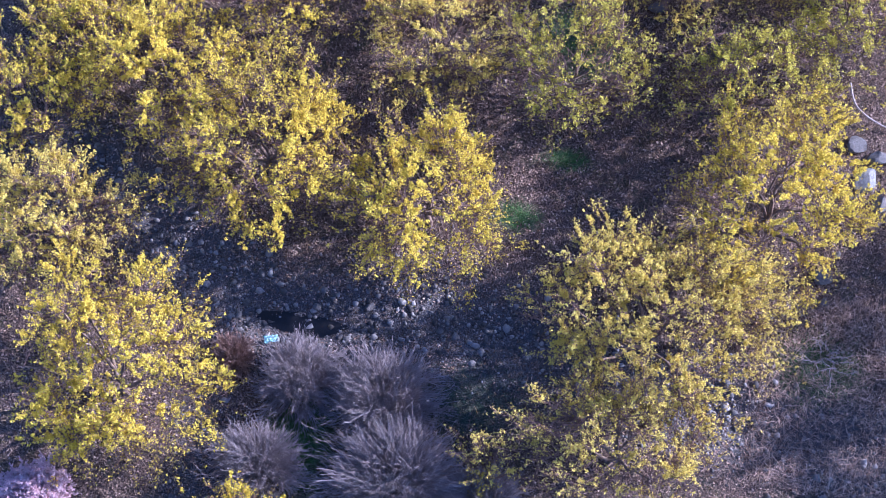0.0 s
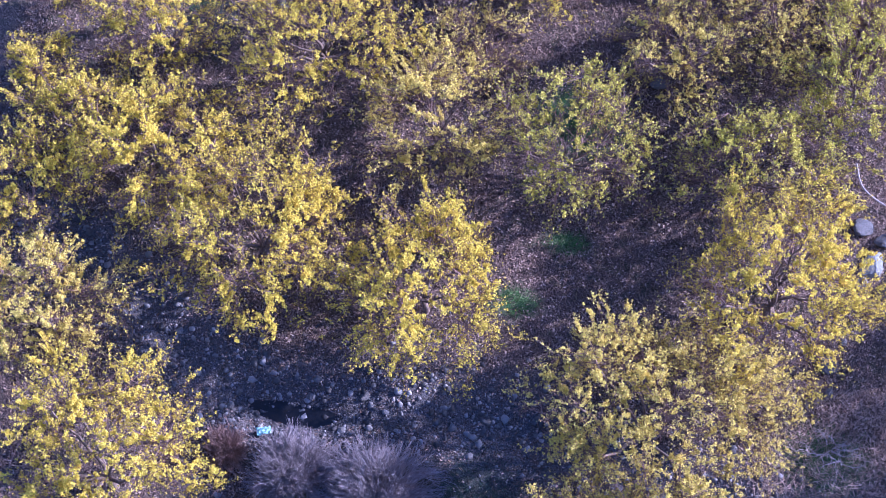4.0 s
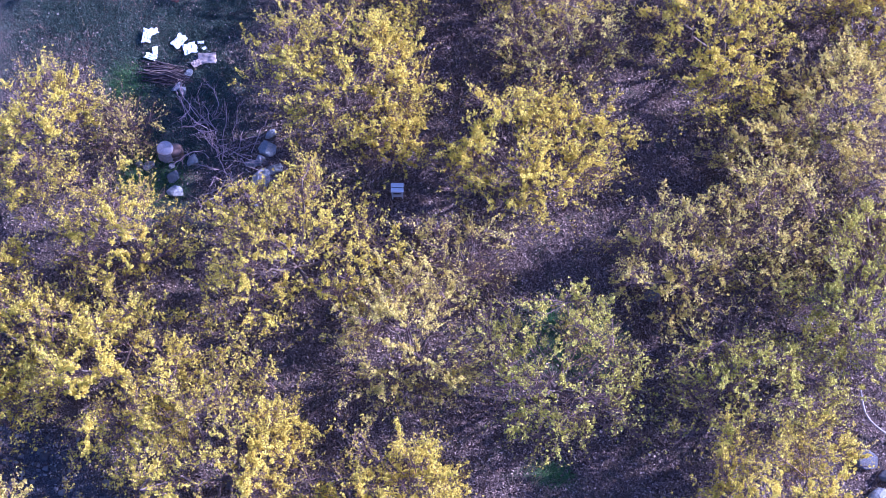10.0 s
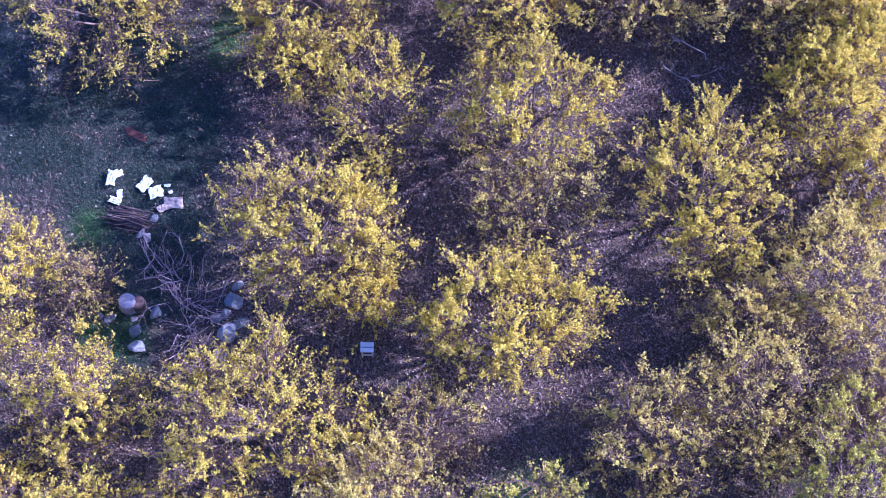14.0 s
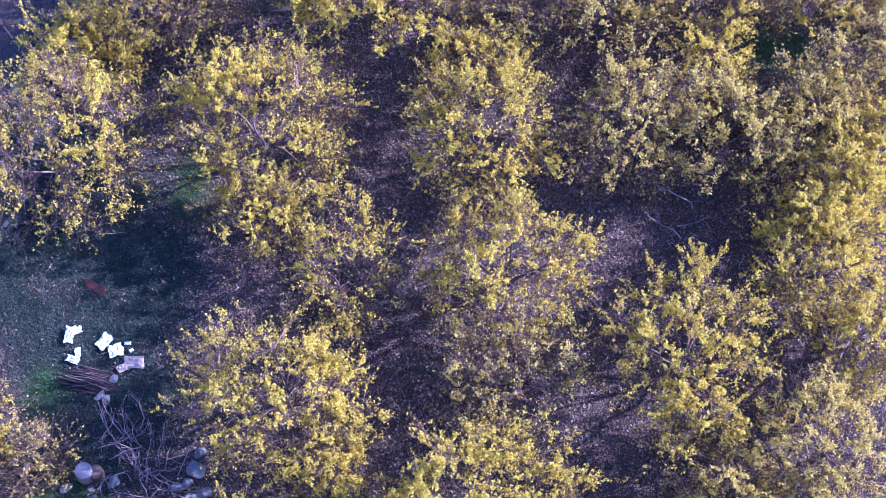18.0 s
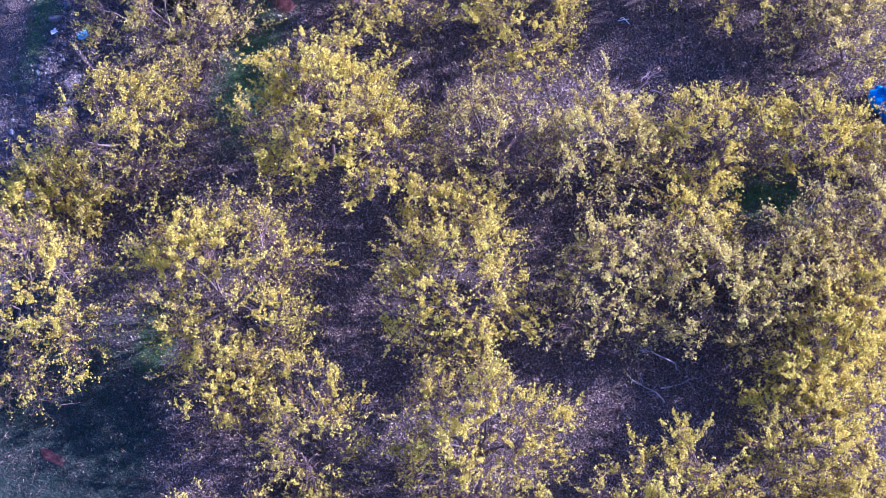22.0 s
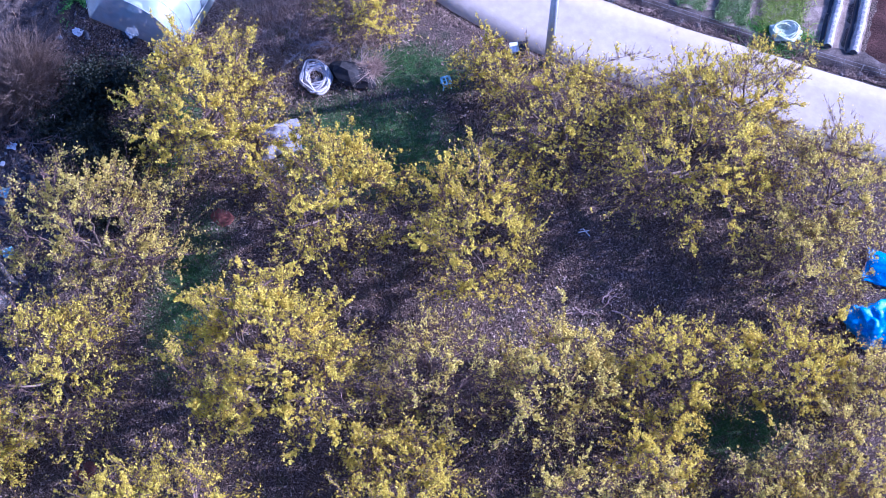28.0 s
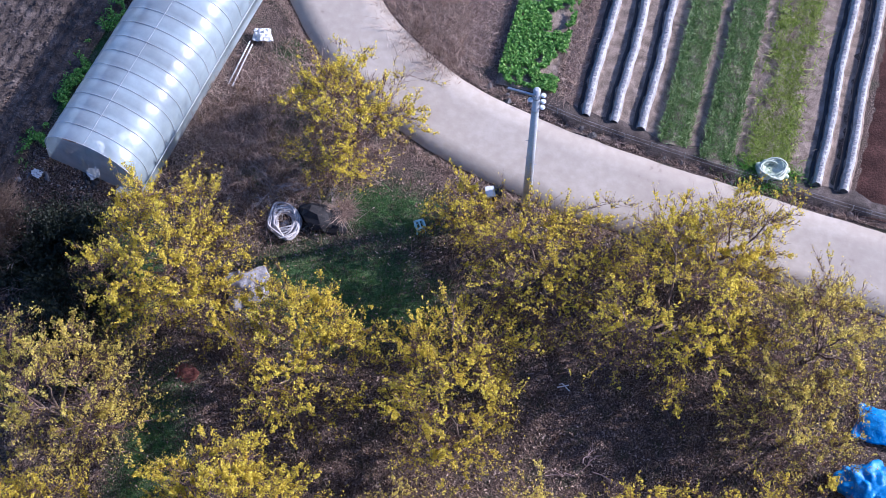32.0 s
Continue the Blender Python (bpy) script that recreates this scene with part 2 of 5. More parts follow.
def tubes(p, r0, r1, sides):
    """Tapered tubes along polylines p (n, k, 3)."""
    n, k, _ = p.shape
    tan = np.gradient(p, axis=1)
    tan /= np.linalg.norm(tan, axis=2, keepdims=True) + 1e-9
    ref = np.where(np.abs(tan[..., 2:]) > 0.9, [1.0, 0, 0], [0, 0, 1.0])
    u = np.cross(tan, ref)
    u /= np.linalg.norm(u, axis=2, keepdims=True) + 1e-9
    v = np.cross(tan, u)
    a = np.arange(sides) * 2 * np.pi / sides
    rad = (np.asarray(r0).reshape(-1, 1) + (np.asarray(r1) - np.asarray(r0)).reshape(-1, 1) * np.linspace(0, 1, k))[..., None, None]
    ring = p[:, :, None] + rad * (np.cos(a)[:, None] * u[:, :, None] + np.sin(a)[:, None] * v[:, :, None])
    i = np.arange(n * k * sides).reshape(n, k, sides)
    j = np.roll(i, -1, axis=2)
    quads = np.stack([i[:, :-1], j[:, :-1], j[:, 1:], i[:, 1:]], -1).reshape(-1, 4)
    return ring.reshape(-1, 3), quads


def cones(a, b, r):
    """Thin pointed three-sided shoots from a to b."""
    w = unit(b - a)
    u = unit(np.cross(w, np.where(np.abs(w[:, 2:]) > 0.9, [1.0, 0, 0], [0, 0, 1.0])))
    v = np.cross(w, u)
    ring = [a + r * (math.cos(t) * u + math.sin(t) * v) for t in (0, 2.094, 4.189)]
    p = np.stack([*ring, b], 1)
    i = 4 * np.arange(len(a))[:, None, None]
    return p.reshape(-1, 3), (i + np.array([(0, 1, 3), (1, 2, 3)])).reshape(-1, 3)


def tufts(rng, at, size, blades=3):
    """Little open tufts of petals: blades triangles about each point."""
    n = len(at)
    c = np.repeat(at, blades, 0) + rng.normal(0, 0.25, (n * blades, 3)) * np.repeat(size, blades)[:, None]
    a, b = rng.normal(size=(2, n * blades, 3))
    a /= np.linalg.norm(a, axis=1, keepdims=True)
    b -= a * (a * b).sum(1, keepdims=True)
    b /= np.linalg.norm(b, axis=1, keepdims=True)
    s = (np.repeat(size, blades) * rng.uniform(0.7, 1.2, n * blades))[:, None]
    v = np.stack([c - a * s * 0.6, c + a * s * 0.45 - b * s * 0.55, c + a * s * 0.45 + b * s * 0.55], 1)
    return v.reshape(-1, 3), np.arange(len(v) * 3).reshape(-1, 3)


def blades(rng, at, length, width, lean=0.5):
    """Upright pointed blades, one triangle each."""
    n = len(at)
    az = rng.uniform(0, 2 * np.pi, n)
    side = np.stack([np.cos(az), np.sin(az), 0 * az], 1) * np.asarray(width).reshape(-1, 1) / 2
    tip = at + np.c_[rng.normal(0, lean, (n, 2)) * np.asarray(length).reshape(-1, 1), np.asarray(length) * np.ones(n)]
    v = np.stack([at - side, at + side, tip], 1)
    return v.reshape(-1, 3), np.arange(n * 3).reshape(-1, 3)


def box(x, y, z, bevel=0.01, lift=True):
    bm = bmesh.new()
    bmesh.ops.create_cube(bm, size=1)
    for v in bm.verts:
        v.co = (v.co.x * x, v.co.y * y, (v.co.z + (0.5 if lift else 0)) * z)
    if bevel:
        bmesh.ops.bevel(bm, geom=bm.edges[:], offset=bevel, segments=2, affect="EDGES")
    return bm


def cyl(r0, r1, h, seg=16):
    bm = bmesh.new()
    bmesh.ops.create_cone(bm, segments=seg, radius1=r0, radius2=r1, depth=h, cap_ends=True, matrix=Matrix.Translation((0, 0, h / 2)))
    return bm


def boulder(sx, sy, sz, seed, sub=3, rough=0.28):
    bm = bmesh.new()
    bmesh.ops.create_icosphere(bm, subdivisions=sub, radius=1)
    o = Vector((seed * 7.1, seed * 3.3, seed * 1.7))
    for v in bm.verts:
        k = 1 + rough * noise.noise(v.co * 0.9 + o) * 1.6 + 0.16 * noise.noise(v.co * 2.2 + o) + 0.10 * noise.noise(v.co * 4.5 + o)
        k = k * min(1.0, 0.84 / max(abs(v.co.x + 0.3 * v.co.y), abs(v.co.y - 0.25 * v.co.x + 0.2 * v.co.z), 1e-3) ** 0.5)
        v.co = Vector((v.co.x * k * sx, v.co.y * k * sy, max(v.co.z * k, -0.45) * sz))
    return bm


def field_rock(seed):
    """A broken rock: a ball cut by random flat faces."""
    rg = random.Random(seed)
    bm = bmesh.new()
    bmesh.ops.create_icosphere(bm, subdivisions=3, radius=1)
    cuts = []
    for k in range(11):
        n = Vector((rg.gauss(0, 1), rg.gauss(0, 1), rg.gauss(0, 0.8))).normalized()
        cuts.append((n, rg.uniform(0.5, 0.82)))
    for v in bm.verts:
        p = v.co.copy()
        for n, h in cuts:
            p -= n * max(0.0, p.dot(n) - h)
        p *= 1.15 + 0.05 * noise.noise(v.co * 3.0 + Vector((seed, 0, 0)))
        v.co = Vector((p.x, p.y * 0.85, max(p.z, -0.5) * 0.72))
    return bm


def sheet(w, h, crumple, seed, n=22, mound=0.0):
    """A crumpled sheet with a torn edge, lying on the ground."""
    bm = bmesh.new()
    bmesh.ops.create_grid(bm, x_segments=n, y_segments=n, size=0.5)
    o = Vector((seed * 5.3, seed * 2.9, 0))
    for v in bm.verts:
        x, y = v.co.x, v.co.y
        e = 1 + 0.25 * noise.noise(Vector((x * 3, y * 3, seed))) * max(abs(x), abs(y)) * 2
        d = math.hypot(x, y) * 2
        z = crumple * (0.9 + 0.9 * noise.noise(Vector((x * 5, y * 5, 0)) + o) + 0.55 * abs(noise.noise(Vector((x * 13, y * 13, 3)) + o)))
        v.co = (x * w * e, y * h * e, 0.02 + max(z, 0.0) + mound * max(0, 1 - d * d))
    return bm


def spline(points, n):
    """Catmull-Rom through a few points."""
    p = np.array([points[0], *points, points[-1]], float)
    out = []
    for i in range(len(points) - 1):
        a, b, c, d = p[i : i + 4]
        t = np.linspace(0, 1, n, endpoint=False)[:, None]
        out.append(0.5 * (2 * b + (c - a) * t + (2 * a - 5 * b + 4 * c - d) * t**2 + (3 * b - a - 3 * c + d) * t**3))
    return np.concatenate([*out, p[-1:]])


# ---- the ground ----
STREAM = spline([(-16, 25), (-13.0, 23.0), (-9.2, 20.3), (-6.2, 19.8), (-2.5, 20.5), (1.5, 19.6), (6.0, 18.4), (11, 17.6), (18, 16)], 10)
DITCH = spline([(-17.2, 44), (-16.6, 52), (-16.2, 58), (-15.8, 62.5)], 10)
GREENS = [(-5.6, 62.6, 3.2, 1.7), (-8.2, 68.5, 0.9, 1.6), (7.45, 68.6, 1.1, 0.5), (-10.8, 56.6, 1.0, 2.6), (-0.6, 24.3, 0.75, 0.5), (7.2, 54.2, 1.6, 0.9), (1.0, 31.2, 1.6, 1.2), (9.6, 20.0, 1.2, 1.2), (-6.4, 16.0, 1.0, 1.8), (-16.1, 68.4, 0.35, 0.6), (-15.35, 70.6, 0.35, 0.8), (-8.1, 69.6, 0.7, 0.6), (-7.6, 67.2, 0.6, 0.5), (-9.4, 66.4, 0.5, 0.4), (-8.8, 71.2, 0.5, 0.5), (-4.9, 65.7, 2.2, 0.95), (-12.5, 62.3, 0.9, 2.2), (1.0, 26.6, 0.7, 0.4), (-18.3, 57.5, 0.5, 2.8), (-13.4, 35.0, 1.1, 0.9), (-11.9, 46.2, 0.6, 1.2), (-14.9, 38.4, 0.7, 0.8)]
# grassy areas whose colour is darkened and cooled to imitate tree shade
SHADY = [(-14.5, 44.0, 3.0, 3.2), (-13.0, 37.2, 2.6, 2.2), (-14.4, 40.6, 2.8, 2.2), (-17.4, 41.6, 1.6, 2.6), (-17.6, 45.6, 2.0, 2.6), (-12.3, 42.6, 1.4, 2.6), (-12.2, 38.6, 1.3, 1.8), (-12.6, 34.0, 1.0, 1.6), (-18.6, 43.0, 2.0, 4.5), (-1.2, 17.7, 1.6, 1.4)]
BROWNS = [(-9.2, 67.8, 2.6, 2.8), (-6.9, 67.3, 1.6, 0.9), (-3.4, 72.6, 1.5, 1.4), (1.0, 72.4, 0.6, 2.2), (-3.0, 75.0, 2.6, 3.0)]


def near(line, x, y):
    return np.sqrt(((np.asarray(x)[..., None] - line[:, 0]) ** 2 + (np.asarray(y)[..., None] - line[:, 1]) ** 2).min(-1))


def rough_noise(x, y):
    s = 0
    for k, (a, b, c) in enumerate(((0.9, 0.5, 1.0), (-0.6, 1.3, 2.0), (2.1, -1.1, 0.4), (1.7, 2.6, 3.0), (-3.9, 2.2, 1.1), (4.4, 3.7, 0.3))):
        s = s + np.sin(a * x + b * y + c + np.sin(0.7 * b * x - a * y)) / (1.5 + 0.5 * k)
    return s / 2.5


def height(x, y):
    x, y = np.asarray(x, float), np.asarray(y, float)
    inside = np.clip(1 - np.maximum(np.abs(x + 3) - 22, np.abs(y - 42) - 42) / 8, 0, 1)
    level = np.clip((y + 0.28 * x - 65.8) / 1.2, 0, 1)
    z = inside * (1 - level) * 0.07 * rough_noise(x, y)
    z = z - 0.48 * np.exp(-((near(STREAM, x, y) / 0.95) ** 2)) - 0.17 * np.exp(-(((x + 7.3) / 1.4) ** 2 + ((y - 19.8) / 0.7) ** 2)) - 0.8 * np.exp(-((near(DITCH, x, y) / 0.75) ** 2))
    return z - 0.03


def in_any(areas, x, y):
    best = np.zeros_like(np.asarray(x, float))
    for cx, cy, rx, ry in areas:
        d = np.sqrt(((x - cx) / rx) ** 2 + ((y - cy) / ry) ** 2) + 0.22 * rough_noise(x * 1.7, y * 1.7)
        best = np.maximum(best, np.clip(1.6 - d * 1.1, 0, 1))
    return best


def ground_axis(lo, hi, step):
    far = np.array([3, 8, 20, 50, 120, 300, 800, 2000.0])
    return np.concatenate([lo - far[::-1], np.arange(lo, hi + 1e-6, step), hi + far])


gx, gy = np.meshgrid(ground_axis(-24, 16, 0.24), ground_axis(4, 80, 0.24))
idx = np.arange(gx.size).reshape(gx.shape)
ground_mesh = mesh_np("ground", np.stack([gx, gy, height(gx, gy)], -1), np.stack([idx[:-1, :-1], idx[:-1, 1:], idx[1:, 1:], idx[1:, :-1]], -1).reshape(-1, 4))
GM = bpy.data.materials.new("orchard_ground")
GM.use_nodes = True
nt, link = GM.node_tree, GM.node_tree.links.new
gb = nt.nodes["Principled BSDF"]
gb.inputs["Roughness"].default_value, gb.inputs["Specular IOR Level"].default_value = 0.95, 0.15
gtc = nt.nodes.new("ShaderNodeTexCoord")


def ground_noise(scale, detail=5.0):
    n = nt.nodes.new("ShaderNodeTexNoise")
    n.inputs["Scale"].default_value, n.inputs["Detail"].default_value = scale, detail
    link(gtc.outputs["Object"], n.inputs["Vector"])
    return n.outputs["Fac"]


def ground_mix(a, b, fac):
    n = nt.nodes.new("ShaderNodeMix")
    n.data_type = "RGBA"
    link(a, n.inputs[6]), link(b, n.inputs[7]), link(fac, n.inputs[0])
    return n.outputs[2]


def ground_ramp(fac, stops):
    r = ramp_node(nt, stops)
    link(fac, r.inputs[0])
    return r.outputs[0]


g_fine, g_big, g_mid = ground_noise(26.0, 6.0), ground_noise(0.45, 4.0), ground_noise(4.0, 5.0)
c_litter = ground_ramp(g_fine, [(0.36, (0.022, 0.016, 0.013)), (0.5, (0.10, 0.071, 0.056)), (0.64, (0.28, 0.205, 0.16))])
c_earth = ground_ramp(g_fine, [(0.36, (0.03, 0.022, 0.018)), (0.52, (0.115, 0.085, 0.068)), (0.66, (0.27, 0.21, 0.165))])
c_grass = ground_ramp(g_fine, [(0.32, (0.03, 0.068, 0.022)), (0.52, (0.075, 0.14, 0.045)), (0.7, (0.16, 0.21, 0.095))])
c_shady = ground_ramp(g_fine, [(0.32, (0.015, 0.026, 0.018)), (0.52, (0.045, 0.063, 0.046)), (0.7, (0.13, 0.135, 0.108))])
c_moss = ground_ramp(g_fine, [(0.32, (0.018, 0.026, 0.014)), (0.52, (0.046, 0.058, 0.03)), (0.7, (0.13, 0.12, 0.085))])
c_gravel = ground_ramp(g_fine, [(0.3, (0.035, 0.034, 0.036)), (0.5, (0.085, 0.082, 0.085)), (0.7, (0.20, 0.19, 0.19))])
c_brown = ground_ramp(g_fine, [(0.34, (0.075, 0.052, 0.045)), (0.52, (0.25, 0.19, 0.16)), (0.68, (0.47, 0.38, 0.32))])
col = ground_mix(c_litter, c_earth, ground_ramp(g_big, [(0.42, (0, 0, 0)), (0.6, (1, 1, 1))]))
col = ground_mix(col, c_moss, ground_ramp(ground_noise(1.6, 5.0), [(0.5, (0, 0, 0)), (0.68, (0.6, 0.6, 0.6))]))
for attr, colour, value in (("shady", c_shady, in_any(SHADY, gx, gy)), ("grass", c_grass, in_any(GREENS, gx, gy)), ("dry", c_brown, in_any(BROWNS, gx, gy)), ("gravel", c_gravel, np.clip(1.7 - np.minimum(near(STREAM, gx, gy) / 1.5, np.minimum(near(DITCH - [1.0, 0], gx, gy) / 1.1, np.hypot(gx + 9.6, (gy - 15) / 2.5) / 0.9)), 0, 1))):
    at = ground_mesh.attributes.new(attr, "FLOAT", "POINT")
    at.data.foreach_set("value", value.ravel().astype(np.float32))
    an = nt.nodes.new("ShaderNodeAttribute")
    an.attribute_name = attr
    am = nt.nodes.new("ShaderNodeMath")
    am.operation = "MULTIPLY"
    link(an.outputs["Fac"], am.inputs[0]), link(ground_ramp(g_mid, [(0.3, (0.35, 0.35, 0.35)), (0.6, (1, 1, 1))]), am.inputs[1])
    col = ground_mix(col, colour, am.outputs[0])
link(col, gb.inputs["Base Color"])
gbump = nt.nodes.new("ShaderNodeBump")
gbump.inputs["Strength"].default_value, gbump.inputs["Distance"].default_value = 0.9, 0.05
link(g_fine, gbump.inputs["Height"]), link(gbump.outputs[0], gb.inputs["Normal"])
ground_mesh.materials.append(GM)
ground = tagged(part("ground", ground_mesh, GM), "purple-brown orchard soil under fallen leaves with grassy patches", "ground", kind="structure")


def gz(x, y):
    return float(height(x, y))


# ---- trees ----
def grow(rng, start, way, length, k, wiggle, lift=0.0):
    """Curved shoots from start along way."""
    t = np.linspace(0, 1, k)[None, :, None]
    p = start[:, None] + way[:, None] * length[:, None, None] * t
    p = p + np.cumsum(rng.normal(0, wiggle, p.shape), 1) * length[:, None, None] * (t > 0)
    p[..., 2] += lift * length[:, None] * (t[..., 0] ** 2)
    return p


def along(p, rows, u):
    """Points at the fraction u of the polylines p[rows], and the way there."""
    f = u * (p.shape[1] - 1)
    i = np.minimum(f.astype(int), p.shape[1] - 2)
    a, b = p[rows, i], p[rows, i + 1]
    return a + (b - a) * (f - i)[:, None], unit(b - a)


LABELS = {
    "GOLD": ("sansuyu tree in full golden yellow bloom", "sansuyu tree with yellow bloom among bare brown twigs", "sansuyu tree with few yellow flowers on brown twigs"),
    "PALE": ("sansuyu tree with dense pale yellow blossom", "sansuyu tree with pale yellow blossom and grey twigs", "thin sansuyu tree, bare brown twigs with few pale flowers"),
    "LIME": ("sansuyu tree dense with greenish yellow blossom", "sansuyu tree with loose greenish yellow blossom", "thin sansuyu tree with scattered greenish yellow buds"),
}


def sansuyu(x, y, rx, ry, seed, bloom, petals):
    """A spreading tree: forked limbs, branches that end in separate lobes of upright flowering shoots, and a skirt kept
    bare partly for shade.
    """
    rng = np.random.default_rng(seed * 13 + 5)
    rx, ry = rx * 1.1, ry * 1.09
    r = math.sqrt(rx * ry)
    tall = 1.6 + 0.9 * r + rng.uniform(-0.15, 0.25)
    key = "GOLD" if petals is GOLD else "LIME" if petals is LIME else "PALE"
    tree = thing("sansuyu_tree", LABELS[key][0 if bloom > 4 else 1 if bloom > 2.4 else 2], "tree", (x, y, gz(x, y) - 0.05), 0, "sansuyu orchard trees")
    fork = np.array([rng.normal(0, 0.12), rng.normal(0, 0.12), 0.35 + 0.1 * r])
    thick = 0.022 * r + 0.03
    trunk = np.stack([np.zeros(3), fork * [0.4, 0.6, 0.5], fork])[None]
    part("trunk", tubes(trunk, [thick * 1.3], [thick], 8), BARK, tree, smooth=True)
    count = int(np.clip(round(2.6 * r), 4, 9))
    mid, half = np.array([0, 0, tall * 0.4]), np.array([rx, ry, tall * 0.6])
    az = 2 * np.pi * (np.arange(count) + rng.uniform(-0.35, 0.35, count)) / count + seed
    reach = np.r_[0.12, rng.uniform(0.4, 0.68, count - 1)]
    ends = np.stack([np.cos(az) * rx * reach, np.sin(az) * ry * reach, tall * rng.uniform(0.46, 0.7, count)], 1)
    lp = grow(rng, np.repeat(fork[None], count, 0), unit(ends - fork), np.linalg.norm(ends - fork, axis=1), 7, 0.035, 0.1)
    # lobes over an uneven dome, then a low skirt
    nl, ns = int(6 + 7.6 * r * r), int(3 + 5.5 * r)
    up = 1 - 1.12 * (np.arange(nl) + rng.uniform(0, 1, nl)) / nl
    turn = np.arange(nl) * 2.39996 + rng.normal(0, 0.35, nl) + seed
    flat = np.sqrt(np.clip(1 - up * up, 0, 1))
    d = np.stack([np.cos(turn) * flat, np.sin(turn) * flat, up], 1)
    lumps = 1 + 0.10 * np.sin(d @ rng.normal(0, 2.4, 3) + seed) + 0.09 * np.sin(d @ rng.normal(0, 4.5, 3))
    core = mid + d * half * (rng.uniform(0.4, 0.98, nl) ** 0.7 * lumps)[:, None]
    a, q = rng.uniform(0, 2 * np.pi, ns), rng.uniform(0.55, 0.92, ns)
    core = np.concatenate([core, np.stack([np.cos(a) * q * rx, np.sin(a) * q * ry, tall * rng.uniform(0.14, 0.36, ns)], 1)])
    size = rng.uniform(0.27, 0.5, nl + ns) * (0.8 + 0.1 * r)
    core[:, 2] = np.maximum(core[:, 2], 0.45)
    # bloom thins out downwards, also to imitate the crown's shaded lower side
    rich = np.r_[rng.gamma(3.4, 0.32, nl) * (0.5 + 0.85 * d[:, 2].clip(0, 1)) * (1 + 0.35 * np.sin(d @ rng.normal(0, 2.6, 3))), rng.uniform(0.08, 0.38, ns)].clip(0.08, 2.3)
    total = nl + ns
    joints = lp[:, 2:].reshape(-1, 3)
    gap = ((core[:, None] - joints[None] - [0, 0, 0.25]) ** 2).sum(-1) + 0.3 * (joints[None, :, 2] - core[:, None, 2] + 0.4).clip(0) ** 2
    pick = gap.argmin(1)
    start, owner = joints[pick], pick // 5
    bl = np.linalg.norm(core - start, axis=1)
    bp = grow(rng, start, unit(core - start), bl, 6, 0.04, 0.0)
    bp[..., 2] += bl[:, None] * np.sin(np.linspace(0, np.pi, 6)) * rng.uniform(-0.05, 0.14, total)[:, None]
    for n in range(count):
        mine = np.flatnonzero(owner == n)
        if not len(mine):
            mine = np.array([n % total])
        limb = part("limb", tubes(lp[n : n + 1], [thick * 0.62], [thick * 0.2], 6), BARK, tree, smooth=True)
        # side branches open each lobe
        lob = np.repeat(mine, 5)
        s, w = along(bp, lob, rng.uniform(0.5, 1.0, len(lob)))
        tip = core[lob] + rng.normal(0, 0.95, (len(lob), 3)) * size[lob][:, None] * [1, 1, 0.7]
        sp = grow(rng, s, unit(tip - s), np.linalg.norm(tip - s, axis=1), 4, 0.05, 0.05)
        # flowering shoots, and bare twigs along the way
        m = len(lob) * 13
        row = rng.integers(0, len(lob), m)
        s, w = along(sp, row, rng.uniform(0.15, 1.0, m) ** 0.7)
        out = unit((s - mid) / half)
        wand = np.where(rng.uniform(0, 1, m) < 0.06, 1.9, 1.0)
        sw = unit(0.4 * w + 0.35 * out + rng.normal(0, 0.3, (m, 3)) + [0, 0, 0.75])
        shoot = np.stack([s, s + sw * (rng.uniform(0.12, 0.42, m) * (0.75 + 0.09 * r) * wand)[:, None]], 1)
        k = len(mine) * 17
        rows = rng.integers(0, len(mine), k)
        s, w = along(bp[mine], rows, rng.uniform(0.1, 1.0, k))
        bare = np.stack([s, s + unit(0.5 * w + rng.normal(0, 0.6, (k, 3)) + [0, 0, 0.3]) * rng.uniform(0.2, 0.75, k)[:, None]], 1)
        bare[:, 1, 2] = np.maximum(bare[:, 1, 2], 0.08)
        v1, f1 = tubes(bp[mine][:, ::2][:, :3], np.full(len(mine), 0.009 + 0.003 * r), np.full(len(mine), 0.006), 3)
        v2, f2 = cones(np.r_[sp[:, 0], shoot[:, 0], bare[:, 0]], np.r_[sp[:, 3], shoot[:, 1], bare[:, 1]], 0.009)
        f1 = np.concatenate([f1[:, :3], f1[:, [0, 2, 3]]])
        part("twig_spray", (np.concatenate([v1, v2]), np.concatenate([f1, f2 + len(v1)])), TWIG, limb, "thin brown twigs", kind="stuff")
        each = np.r_[bloom * 1.12 * rich[lob][row] * wand * rng.gamma(2.0, 0.5, m), np.full(k, 0.14 * bloom)]
        which = np.repeat(np.arange(m + k), rng.poisson(each))
        if len(which):
            # three flower heads to a shoot
            at, _ = along(np.concatenate([shoot, bare]), which, (0.3 + 0.33 * np.floor(rng.uniform(0, 1, len(which)) ** 0.7 * 3)).clip(0, 0.99))
            at = at + rng.normal(0, 0.021, at.shape)
            part("blossom", tufts(rng, at, rng.uniform(0.031, 0.067, len(at)), 1), petals, limb, "small clustered flowers", kind="stuff")
    return tree


